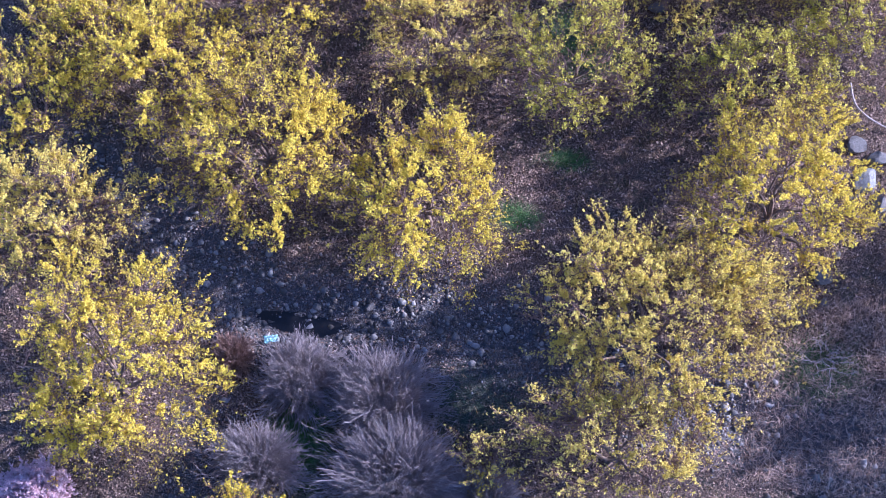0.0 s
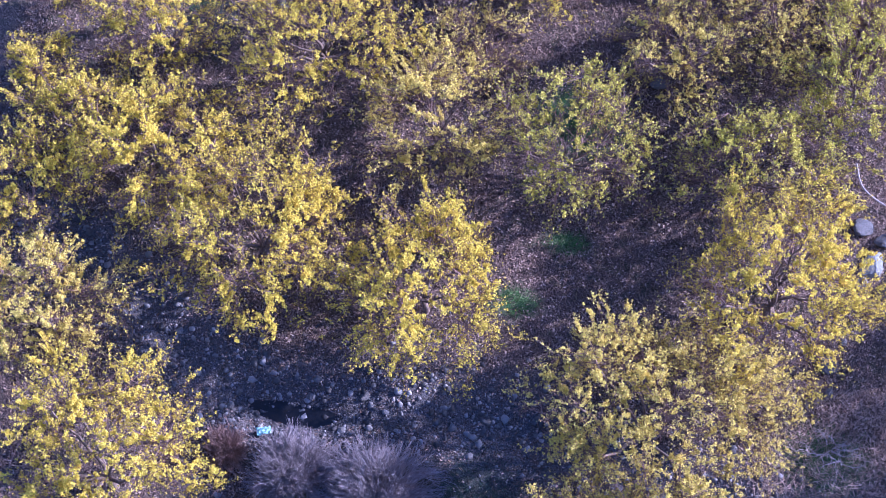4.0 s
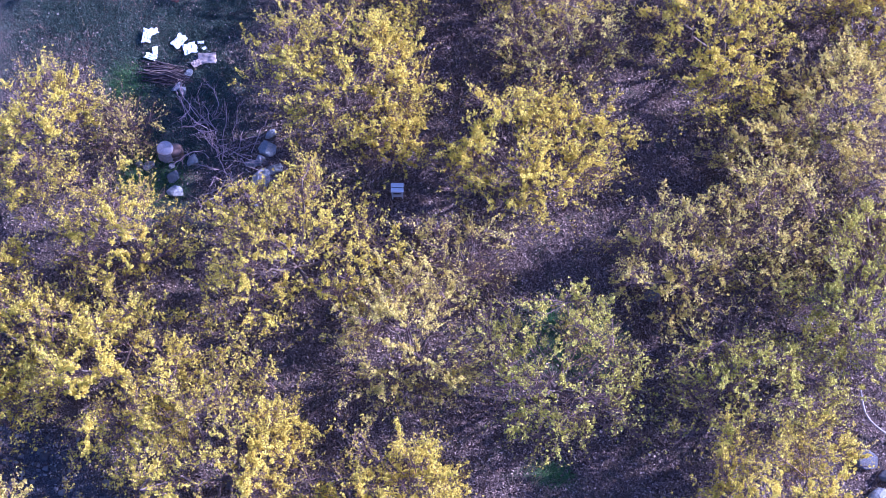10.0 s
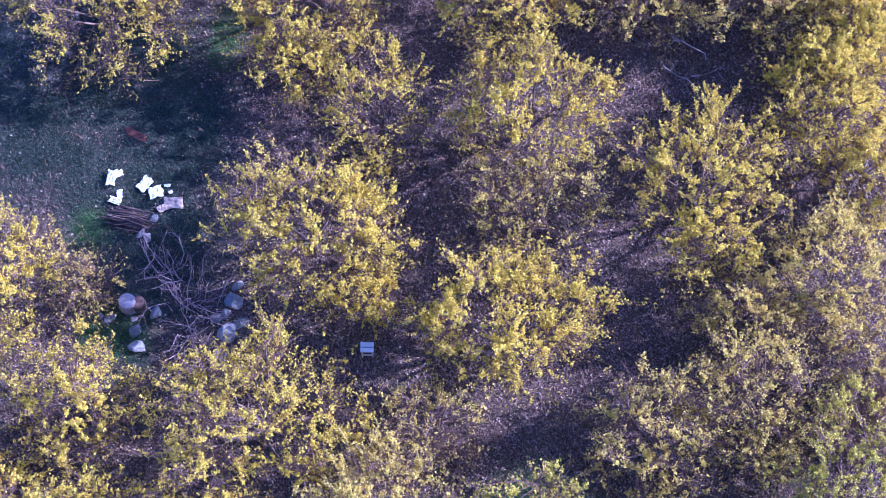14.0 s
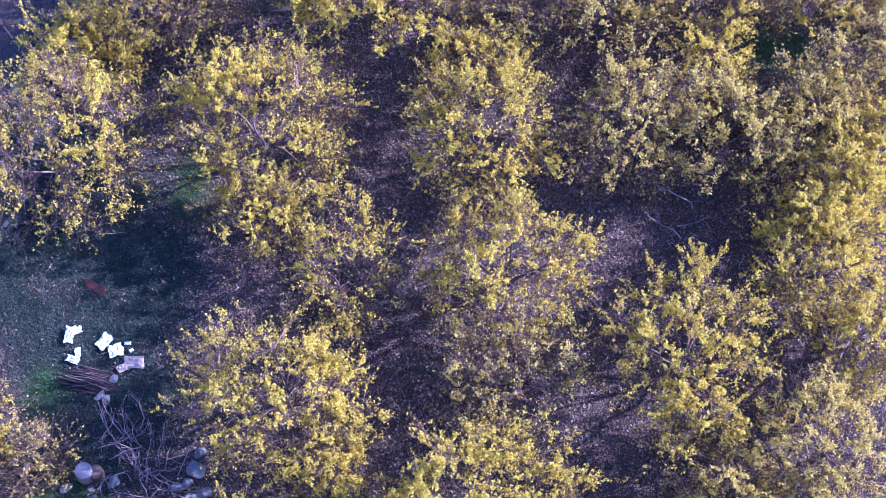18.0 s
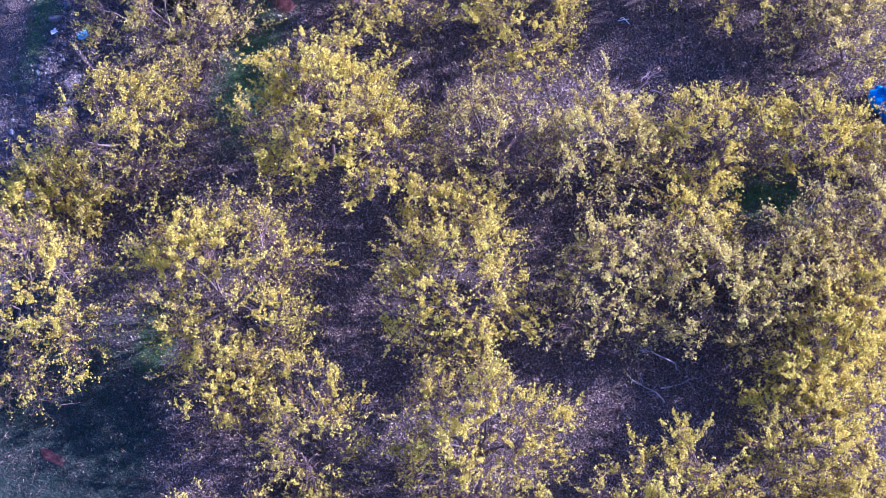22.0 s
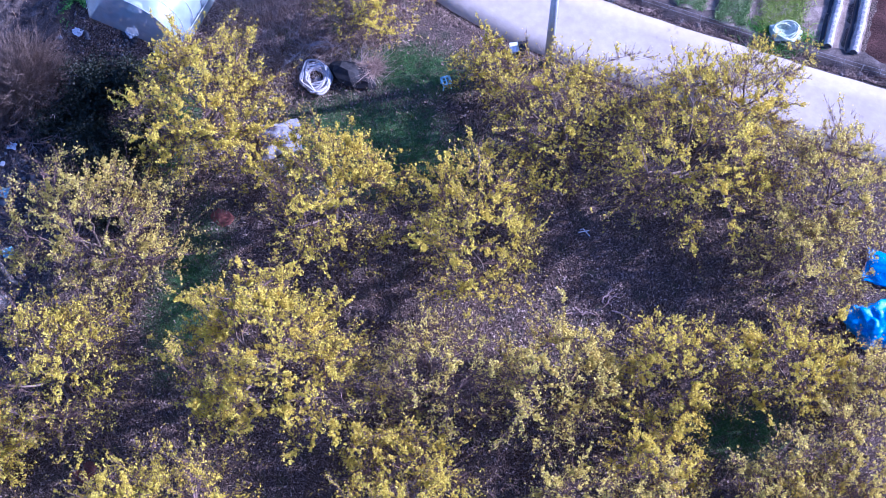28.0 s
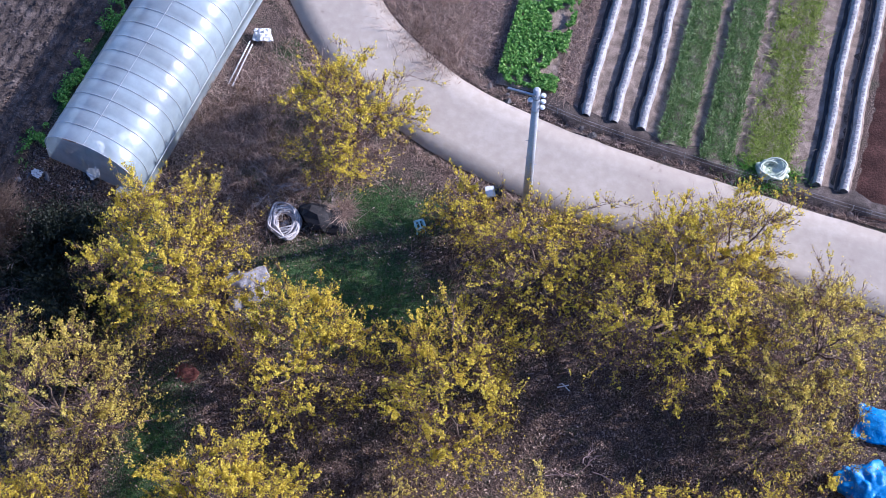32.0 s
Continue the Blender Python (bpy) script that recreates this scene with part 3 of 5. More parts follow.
sansuyu(-12.1, 16.6, 3.25, 3.2, 1, 6.0, GOLD)
sansuyu(-15.3, 21.5, 2.75, 2.3, 2, 5.4, PALE)
sansuyu(-8.8, 24.9, 3.0, 3.3, 3, 6.2, GOLD)
sansuyu(-12.7, 27.3, 2.7, 2.5, 4, 6.2, GOLD)
sansuyu(-3.32, 23.63, 2.53, 3.14, 5, 5.8, GOLD)
sansuyu(4.1, 20.0, 3.95, 3.5, 6, 5.4, PALE)
sansuyu(3.3, 16.3, 3.0, 2.1, 7, 2.8, PALE)
sansuyu(7.5, 24.9, 2.9, 3.4, 8, 5.8, GOLD)
sansuyu(0.81, 29.13, 2.76, 2.53, 9, 3.3, LIME)
sansuyu(-3.81, 29.52, 2.15, 2.54, 10, 4.6, PALE)
sansuyu(-7.82, 31.94, 2.94, 2.81, 11, 4.6, GOLD)
sansuyu(-2.69, 32.92, 1.65, 1.35, 12, 1.9, PALE)
sansuyu(4.05, 33.59, 2.22, 1.95, 13, 3.2, PALE)
sansuyu(6.92, 34.80, 1.98, 2.58, 14, 3.2, PALE)
sansuyu(9.91, 32.71, 2.14, 3.14, 15, 4.8, LIME)
sansuyu(6.84, 29.32, 2.70, 2.08, 16, 3.0, LIME)
sansuyu(-13.54, 32.14, 2.06, 2.07, 17, 4.0, GOLD)
sansuyu(-16.68, 35.36, 1.84, 2.62, 18, 5.2, GOLD)
sansuyu(-14.28, 36.01, 1.10, 1.15, 19, 1.9, PALE)
sansuyu(-15.74, 28.57, 1.75, 1.94, 20, 4.0, GOLD)
sansuyu(-16.76, 25.90, 1.92, 1.82, 21, 4.0, GOLD)
sansuyu(-17.30, 30.51, 1.04, 1.09, 22, 4.0, GOLD)
sansuyu(-0.81, 36.41, 2.74, 2.79, 23, 5.6, GOLD)
sansuyu(-7.39, 38.63, 2.81, 2.58, 24, 5.2, GOLD)
sansuyu(-5.44, 36.95, 1.2, 1.3, 25, 5.2, GOLD)
sansuyu(-5.95, 43.36, 1.60, 1.98, 26, 4.0, GOLD)
sansuyu(-1.22, 43.95, 2.73, 2.57, 27, 4.0, GOLD)
sansuyu(-0.43, 40.57, 2.56, 1.73, 28, 1.9, PALE)
sansuyu(4.86, 41.65, 2.50, 2.92, 29, 6.0, GOLD)
sansuyu(8.37, 45.67, 2.22, 2.33, 30, 6.4, GOLD)
sansuyu(9.30, 47.96, 1.73, 2.11, 31, 6.4, GOLD)
sansuyu(9.05, 39.73, 1.84, 2.42, 32, 5.4, PALE)
sansuyu(-16.28, 50.53, 1.92, 1.31, 33, 5.2, GOLD)
sansuyu(-15.72, 45.98, 2.77, 3.21, 34, 3.3, GOLD)
sansuyu(-9.65, 47.72, 3.01, 2.88, 35, 5.2, GOLD)
sansuyu(-9.07, 44.78, 1.69, 1.41, 36, 4.0, GOLD)
sansuyu(-2.63, 48.58, 2.72, 2.48, 37, 4.0, GOLD)
sansuyu(-2.67, 51.40, 2.13, 1.07, 38, 5.2, GOLD)
sansuyu(2.33, 49.74, 2.10, 2.31, 39, 4.2, PALE)
sansuyu(5.40, 50.00, 1.93, 2.03, 40, 4.2, PALE)
sansuyu(8.08, 50.61, 1.67, 2.15, 41, 4.2, PALE)
sansuyu(9.91, 50.07, 1.49, 2.16, 42, 6.2, GOLD)
sansuyu(-7.47, 53.69, 3.03, 2.91, 43, 6.2, GOLD)
sansuyu(-2.35, 54.22, 2.04, 2.14, 44, 1.9, PALE)
sansuyu(1.38, 54.36, 2.13, 2.14, 45, 5.4, PALE)
sansuyu(5.00, 55.47, 1.88, 1.89, 46, 4.0, GOLD)
sansuyu(4.73, 52.36, 1.31, 1.20, 47, 5.2, GOLD)
sansuyu(8.51, 55.97, 1.81, 1.62, 48, 5.0, GOLD)
sansuyu(8.72, 52.00, 1.94, 1.76, 49, 2.1, PALE)
sansuyu(-13.80, 52.79, 2.54, 2.48, 50, 3.4, GOLD)
sansuyu(-15.66, 50.40, 1.17, 1.14, 51, 4.6, GOLD)
sansuyu(-13.51, 57.30, 2.90, 2.26, 52, 4.2, PALE)
sansuyu(-6.48, 59.80, 2.24, 2.45, 53, 5.2, GOLD)
sansuyu(-1.74, 59.26, 2.12, 2.79, 54, 5.2, GOLD)
sansuyu(-10.96, 62.26, 2.68, 2.92, 55, 5.2, GOLD)
sansuyu(0.52, 63.72, 2.47, 2.50, 56, 2.9, GOLD)
sansuyu(4.65, 62.72, 2.81, 2.96, 57, 3.5, GOLD)
sansuyu(6.21, 65.44, 2.25, 1.61, 58, 4.6, GOLD)
sansuyu(9.17, 62.19, 2.03, 2.42, 59, 2.9, PALE)
sansuyu(8.77, 59.58, 2.17, 1.64, 60, 2.7, PALE)
sansuyu(-6.21, 68.09, 2.02, 2.32, 61, 3.6, GOLD)
sansuyu(-2.2, 65.3, 1.0, 0.8, 62, 4.0, GOLD)
sansuyu(-0.53, 15.25, 0.85, 0.81, 63, 1.9, PALE)
sansuyu(-7.50, 12.97, 1.02, 0.54, 64, 5.2, GOLD)
sansuyu(10.3, 43.3, 1.6, 1.9, 65, 5.4, GOLD)
sansuyu(10.6, 53.4, 1.6, 1.8, 66, 3.6, PALE)
sansuyu(10.9, 55.9, 1.4, 1.2, 67, 3.6, PALE)
sansuyu(10.7, 37.2, 1.4, 1.6, 68, 2.8, PALE)
sansuyu(6.6, 37.9, 1.6, 1.5, 69, 3.8, PALE)


# unseen trees added past the boulders to shade the right-hand corner
sansuyu(15.6, 19.5, 2.6, 2.6, 101, 3.2, GOLD)
sansuyu(15.2, 24.3, 2.4, 2.5, 102, 3.2, PALE)
sansuyu(16.2, 15.0, 2.5, 2.4, 103, 3.2, GOLD)

def bare_shrub(x, y, rx, ry, seed, label, petals=None, name="bare_shrub", wood=None, tall=None):
    """A dome of upright grey stems that fork into fine twigs."""
    wood = wood or GREY_TWIG
    rng = np.random.default_rng(seed * 17 + 3)
    r = math.sqrt(rx * ry)
    tall = tall or 0.7 + 0.72 * r
    bush = thing(name, label, "shrub", (x, y, gz(x, y) - 0.03), 0, "bare shrubs" if petals is None else "")
    half = np.array([rx, ry, tall])
    for n in range(6):
        ns = int(13 * r) + 5
        az, up = 2 * np.pi * (n + rng.uniform(0, 1, ns)) / 6, rng.uniform(0.12, 1.0, ns)
        out = np.stack([np.cos(az) * np.sqrt(1 - up * up), np.sin(az) * np.sqrt(1 - up * up), up], 1)
        root = rng.normal(0, 0.09 * r, (ns, 3)) * [1, 1, 0.1]
        ends = out * half * rng.uniform(0.55, 0.8, (ns, 1))
        sp = grow(rng, root, unit(ends - root), np.linalg.norm(ends - root, axis=1), 6, 0.045, 0.0)
        sp[..., 2] += 0.3 * tall * np.sin(np.linspace(0, np.pi, 6)) * (1 - up)[:, None]
        stems = part("stem", tubes(sp, np.full(ns, 0.014), np.full(ns, 0.007), 4), wood, bush)
        # long forking side stems, then fine twigs
        rows = np.repeat(np.arange(ns), 13)
        s, w = along(sp, rows, rng.uniform(0.3, 1.0, len(rows)))
        fw = unit(0.8 * w + 0.35 * unit(s + [0, 0, 0.3]) + rng.normal(0, 0.3, (len(rows), 3)))
        fp = grow(rng, s, fw, rng.uniform(0.2, 0.46, len(rows)) * r, 4, 0.085, 0.2)
        nt_ = len(rows) * 5
        rows = rng.integers(0, len(fp), nt_)
        s, w = along(fp, rows, rng.uniform(0.2, 1.0, nt_))
        tp = np.stack([s, s + unit(0.9 * w + rng.normal(0, 0.4, (nt_, 3)) + [0, 0, 0.15]) * (rng.uniform(0.14, 0.4, nt_) * (0.5 + 0.2 * r))[:, None]], 1)
        tp[:, 1, 2] = np.maximum(tp[:, 1, 2], 0.05)
        v1, f1 = tubes(fp, np.full(len(fp), 0.008), np.full(len(fp), 0.006), 3)
        v2, f2 = cones(tp[:, 0], tp[:, 1], 0.007)
        part("twig_spray", (np.concatenate([v1, v2]), np.concatenate([f1[:, :3], f1[:, [0, 2, 3]], f2 + len(v1)])), wood, stems, kind="stuff")
        if petals:
            which = np.repeat(np.arange(nt_), 5)
            at, _ = along(tp, which, rng.uniform(0.1, 1, len(which)))
            part("blossom", tufts(rng, at, rng.uniform(0.03, 0.06, len(at))), petals, stems, kind="stuff")
    return bush


GREY = "leafless grey shrub with a dome of fine upright twigs"
bare_shrub(-3.9, 17.2, 2.1, 1.9, 1, GREY)
bare_shrub(-3.2, 14.7, 2.7, 2.1, 2, GREY)
bare_shrub(-6.6, 17.5, 1.55, 1.6, 3, GREY)
bare_shrub(-7.5, 14.6, 1.75, 1.4, 4, GREY)
bare_shrub(-0.6, 14.4, 1.6, 1.3, 5, GREY)
bare_shrub(-8.9, 18.1, 0.75, 0.8, 6, "small reddish leafless shrub beside the stream stones", wood=TWIG)
bare_shrub(-14.1, 12.9, 1.2, 1.0, 7, "plum shrub in pale pink blossom", PINK, "plum_shrub")
bare_shrub(-17.6, 63.0, 1.9, 2.0, 8, "tall leafless brown shrub by the ploughed field", tall=2.6, wood=BARK)
bare_shrub(-19.2, 61.6, 1.4, 1.4, 9, "tall leafless brown shrub by the ploughed field", tall=2.3, wood=BARK)
bare_shrub(10.4, 35.2, 1.3, 1.7, 10, "purple-brown leafless thicket at the orchard edge", wood=TWIG)
# dark bushes added to fill in the deep shade below the greenhouse
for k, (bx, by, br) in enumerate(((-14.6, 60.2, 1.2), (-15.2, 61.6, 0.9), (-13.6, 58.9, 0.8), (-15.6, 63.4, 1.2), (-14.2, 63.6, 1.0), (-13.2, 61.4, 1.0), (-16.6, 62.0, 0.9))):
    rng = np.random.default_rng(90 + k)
    bush = thing("shade_shrub", "dark leafy shrub partly standing in for deep shade", "shrub", (bx, by, gz(bx, by)), 0, "evergreen shrubs")
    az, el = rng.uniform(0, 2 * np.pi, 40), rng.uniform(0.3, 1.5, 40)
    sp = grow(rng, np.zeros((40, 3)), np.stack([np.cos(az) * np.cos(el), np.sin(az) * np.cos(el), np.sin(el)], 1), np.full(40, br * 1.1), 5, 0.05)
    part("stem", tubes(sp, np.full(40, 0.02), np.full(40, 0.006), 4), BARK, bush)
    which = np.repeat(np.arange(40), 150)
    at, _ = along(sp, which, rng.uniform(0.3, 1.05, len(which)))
    part("foliage", tufts(rng, at + rng.normal(0, 0.16 * br, at.shape), rng.uniform(0.05, 0.1, len(at)), 1), SHADE_LEAF, bush, kind="stuff")

# ---- ground cover ----
rng = np.random.default_rng(7)


def scattered(n, lo, hi, keep):
    p = rng.uniform(lo, hi, (n, 2))
    p = p[rng.uniform(0, 1, n) < keep(p[:, 0], p[:, 1])]
    return np.c_[p, height(p[:, 0], p[:, 1]) + 0.005]


def orchard(x, y):
    return (y + 0.28 * x < 66.2).astype(float)


def flat_bits(at, size):
    """Tilted fallen leaves."""
    n = len(at)
    az = rng.uniform(0, 2 * np.pi, n)
    a = np.stack([np.cos(az), np.sin(az), rng.normal(0, 0.6, n)], 1) * size[:, None]
    b = np.stack([-np.sin(az), np.cos(az), rng.normal(0, 0.35, n)], 1) * size[:, None] * 0.6
    up = np.c_[np.zeros((n, 2)), size * 0.25]
    v = np.stack([at - a + up, at + a - b, at + a + b + up], 1)
    v[..., 2] += size[:, None] * 0.4
    return v.reshape(-1, 3), np.arange(n * 3).reshape(-1, 3)


leaves = scattered(330000, (-19, 10), (12, 67), lambda x, y: orchard(x, y) * (1 - 0.95 * in_any(GREENS + SHADY, x, y)) * np.clip(near(STREAM, x, y) / 1.6, 0.1, 1))
part("leaf_litter", flat_bits(leaves, rng.uniform(0.018, 0.05, len(leaves))), LITTER, None, "fallen brown leaves scattered over the orchard floor", kind="stuff")
stalks = scattered(420000, (-19, 10), (12, 67), lambda x, y: orchard(x, y) * (1 - 0.9 * in_any(SHADY + GREENS, x, y)) * np.clip(0.4 + 0.6 * rough_noise(x * 0.6 + 4, y * 0.6), 0.1, 1) * np.clip(near(STREAM, x, y) / 1.7 - 0.25, 0, 1))
part("dry_weeds", blades(rng, stalks, rng.uniform(0.07, 0.42, len(stalks)) * rng.uniform(0.35, 1.0, len(stalks)), 0.024, 0.5), STALK, None, "thin dry weed stalks over the orchard floor", kind="stuff")
straw = scattered(110000, (-14, 62), (-3, 75), lambda x, y: in_any(BROWNS, x, y) * 0.9)
straw2 = scattered(16000, (7.5, 16), (12, 22.5), lambda x, y: 0.5 + 0 * x)
straw = np.concatenate([straw, straw2])
part("dry_grass", blades(rng, straw, rng.uniform(0.1, 0.45, len(straw)), 0.016, 0.8), DRY_GRASS, None, "tangled dry brown grass beside the greenhouse", kind="stuff")
green = np.concatenate([scattered(int(2600 * rx * ry), (cx - 1.3 * rx, cy - 1.3 * ry), (cx + 1.3 * rx, cy + 1.3 * ry), lambda x, y: in_any(GREENS, x, y) ** 1.5) for cx, cy, rx, ry in GREENS])
part("grass", blades(rng, green, rng.uniform(0.05, 0.2, len(green)), 0.02, 0.6), GRASS, None, "short green grass in patches", kind="stuff")

shady = np.concatenate([scattered(int(2600 * rx * ry), (cx - 1.3 * rx, cy - 1.3 * ry), (cx + 1.3 * rx, cy + 1.3 * ry), lambda x, y: in_any(SHADY, x, y) ** 1.5) for cx, cy, rx, ry in SHADY])
part("pale_grass", blades(rng, shady, rng.uniform(0.03, 0.11, len(shady)), 0.024, 0.7), SHADY_GRASS, None, "winter grass toned dark for shade in the clearing", kind="stuff")

clump = scattered(160, (-12.5, 64.5), (-4, 73), lambda x, y: in_any(BROWNS, x, y))
clump = np.repeat(clump, 40, 0) + rng.normal(0, 0.16, (len(clump) * 40, 3)) * [1, 1, 0]
part("dead_stems", blades(rng, clump, rng.uniform(0.2, 0.75, len(clump)), 0.02, 0.45), STALK, None, "clumps of dead purple-brown weed stems", kind="stuff")

ROAD = spline([(-30, 112), (-14, 86), (-9.6, 77), (-7.7, 73.6), (-6.2, 71.7), (-3.4, 69.6), (0.15, 68.15), (3.6, 67.25), (8.8, 66.1), (11.8, 65.5), (18, 64.2), (40, 58), (90, 46)], 12)
tangent = unit(np.gradient(ROAD, axis=0))
side = np.stack([tangent[:, 1], -tangent[:, 0]], 1)
wob = 0.05 * rough_noise(ROAD[:, 0] * 1.3, ROAD[:, 1] * 1.3)[:, None]
cross = np.array([-1.46, -1.42, -0.7, 0, 0.7, 1.42, 1.46])
rz = np.array([-0.12, 0.05, 0.065, 0.07, 0.065, 0.05, -0.12])
rv = np.concatenate([ROAD[:, None] + side[:, None] * (cross[None, :, None] + wob[:, None] * np.sign(cross)[None, :, None]), np.broadcast_to(rz[None, :, None], (len(ROAD), 7, 1))], 2)
ri = np.arange(len(ROAD) * 7).reshape(-1, 7)
road = part("road", (rv, np.stack([ri[:-1, :-1], ri[:-1, 1:], ri[1:, 1:], ri[1:, :-1]], -1).reshape(-1, 4)), CONCRETE)
tagged(road, "pale worn concrete farm road with dusty edges", "road", kind="structure")

# loose kerb stones and rubble along the field side of the road, and weeds along both edges
stone_meshes, pale_meshes = [], []
for k in range(6):
    me = bpy.data.meshes.new("stone")
    bm = field_rock(40 + k)
    bm.to_mesh(me)
    bm.free()
    me.materials.append(STONE)
    stone_meshes.append(me)
    me = me.copy()
    me.materials[0] = PALE_STONE
    pale_meshes.append(me)


def stone(x, y, s, k, name="stone", label="grey field stone half sunk in the soil", group="loose stones", pale=False):
    ob = new(name, (pale_meshes if pale else stone_meshes)[k % 6])
    ob.matrix_world = pose(x, y, gz(x, y) + s * 0.2, 0, 0, k * 67) @ Matrix.Diagonal((s * (1 + 0.35 * math.sin(k * 2.3)), s, s * (0.75 + 0.25 * math.cos(k * 1.9)), 1))
    return tagged(ob, label, "stone", group)


for k in range(46):
    i = 62 + int(k * 1.05)
    q = ROAD[i % len(ROAD)] + side[i % len(ROAD)] * (-1.62 - 0.25 * rng.uniform(0, 1)) + rng.normal(0, 0.12, 2)
    if q[0] > -5 and q[0] < 13:
        stone(q[0], q[1], rng.uniform(0.04, 0.13) * rng.choice([0.6, 1.0, 1.5]), k, "kerb_stone", "rough grey stone edging the farm road", "stones along the road edge")
edge = []
for sgn in (-1, 1):
    i = rng.integers(30, 125, 9000)
    q = ROAD[i] + tangent[i] * rng.uniform(-0.5, 0.5, (9000, 1)) + side[i] * (sgn * (1.55 + np.abs(rng.normal(0, 0.22, (9000, 1)))))
    edge.append(np.c_[q, height(q[:, 0], q[:, 1])])
edge = np.concatenate(edge)
part("verge_grass", blades(rng, edge, rng.uniform(0.05, 0.22, len(edge)), 0.018, 0.8), DRY_GRASS, None, "dry grass along the road verges", kind="stuff")

# ---- utility pole ----
pole = thing("utility_pole", "tall grey concrete utility pole beside the farm road", "utility pole", (-0.22, 66.47, -0.05), 12)
part("shaft", cyl(0.155, 0.105, 7.7, 20), POLE_CONCRETE, pole, smooth=True)
part("cap", cyl(0.108, 0.06, 0.05, 16), POLE_CONCRETE, pole, at=(0, 0, 7.7))
arm = part("crossarm", box(0.9, 0.07, 0.07, 0.006), STEEL, pole, at=pose(-0.42, 0.1, 7.45, 0, -14, -30))
for k, (ix, iz) in enumerate(((0.19, 7.4), (0.2, 7.05), (0.19, 6.7), (-0.18, 7.2))):
    ins = part("insulator", cyl(0.035, 0.075, 0.08, 14), PORCELAIN, pole, "white porcelain spool insulator", at=pose(ix, -0.06, iz))
    part("disc", cyl(0.085, 0.05, 0.05, 14), PORCELAIN, ins, at=(0, 0, 0.08))
    part("bracket", box(0.14, 0.03, 0.03, 0.004), STEEL, pole, at=pose(ix * 0.55, -0.05, iz - 0.01))
for z in (6.55, 7.3):
    part("band", cyl(0.122, 0.121, 0.05, 18), STEEL, pole, "galvanised steel band", at=(0, 0, z))
for k in range(7):
    part("step_bolt", box(0.16, 0.018, 0.018, 0.003), STEEL, pole, at=pose(0.13 * (-1) ** k, 0, 1.9 + 0.55 * k))

# ---- field strips beyond the road: along = (0.137, 0.99) ----
FIELD = pose(0, 0, 0, 0, 0, -7.9)


def strip(w0, w1, s0, s1, rise, seed, step=0.14, waves=0.03, crisp=0.45):
    """A raised bed in field coordinates: across w0..w1, along s0..s1."""
    us, ss = np.linspace(0, 1, 9), np.arange(s0, s1, step)
    u, s_ = np.meshgrid(us, ss)
    prof = np.clip(np.sin(u * np.pi), 0, 1) ** crisp
    x = w0 + (w1 - w0) * u + 0.03 * np.sin(s_ * 1.3 + seed) + 0.012 * np.sin(s_ * 5.1 + 2 * seed)
    z = -0.06 + rise * prof + waves * np.sin(s_ * 9 + u * 5 + seed) * prof * np.sin(s_ * 3.7)
    i = np.arange(u.size).reshape(u.shape)
    return np.stack([x, s_, z], -1), np.stack([i[:-1, :-1], i[:-1, 1:], i[1:, 1:], i[1:, :-1]], -1).reshape(-1, 4)


def in_field(ob):
    ob.matrix_world = FIELD
    return ob


in_field(tagged(part("field_soil", strip(-9.5, 0.9, 68.9, 84, 0.09, 1, 0.2, 0.015), SOIL), "grey-brown vegetable field soil", "field", kind="structure"))
in_field(tagged(part("dark_field_soil", strip(0.88, 6.5, 68.3, 84, 0.14, 2, 0.2, 0.04, 0.12), RED_SOIL), "dark reddish brown freshly tilled field soil", "field", kind="structure"))
for k, c in enumerate((-8.33, -7.32, -6.38, -0.33, 0.55)):
    bed = thing("mulched_bed", "narrow raised crop bed under white plastic mulch film", "crop bed", (0, 0, 0), 0, "mulched crop beds")
    bed.matrix_world = FIELD
    s0 = 69.5 if k < 3 else 69.0
    part("ridge", strip(c - 0.3, c + 0.32, s0, 84, 0.12, k), SOIL, bed)
    part("film", strip(c - 0.1, c + 0.24, s0 + 0.05, 84, 0.32, k, 0.1, 0.018, 0.33), FILM, bed, "wrinkled white plastic film")
    # black strip: film edge plus the bed's left-hand shadow, put into colour
    part("edge_film", strip(c - 0.26, c - 0.08, s0 + 0.05, 84, 0.13, k, 0.1, 0.02), SHADE_FILM, bed, "black strip for film edge and shade along the bed")
    for n in range(66):
        hole = part("soil_slot", HOLE if n + k else box(0.12, 0.13, 0.012, 0.004), GREY_SHEET, bed, at=(c + 0.07 + 0.03 * math.sin((s0 + 0.15 + n * 0.21) * 1.3 + k), s0 + 0.15 + n * 0.21, 0.252))
        HOLE = hole.data
for k, (c0, c1, s0) in enumerate(((-5.72, -4.62, 69.2), (-4.28, -3.1, 68.9))):
    bed = thing("onion_bed", "raised bed of dense green spring onions", "crop bed", (0, 0, 0), 0, "onion beds")
    bed.matrix_world = FIELD
    part("ridge", strip(c0, c1, s0, 84, 0.24, k + 8), SOIL, bed)
    n = 32000
    at = np.c_[rng.uniform(c0 + 0.08, c1 - 0.08, n), rng.uniform(s0 + 0.1, 83, n), np.full(n, 0.12)] + rng.normal(0, 0.05, (n, 3)) * [1, 1, 0]
    part("onion_leaves", blades(rng, at, rng.uniform(0.06, 0.17, n), 0.036, 0.7), CROP, bed, "narrow upright green leaves", kind="stuff")
weed_bed = thing("weedy_bed", "bed overgrown with light green weeds and dry stems", "crop bed")
weed_bed.matrix_world = FIELD
part("ridge", strip(-2.55, -1.4, 69.2, 84, 0.17, 12), SOIL, weed_bed)
n = 60000
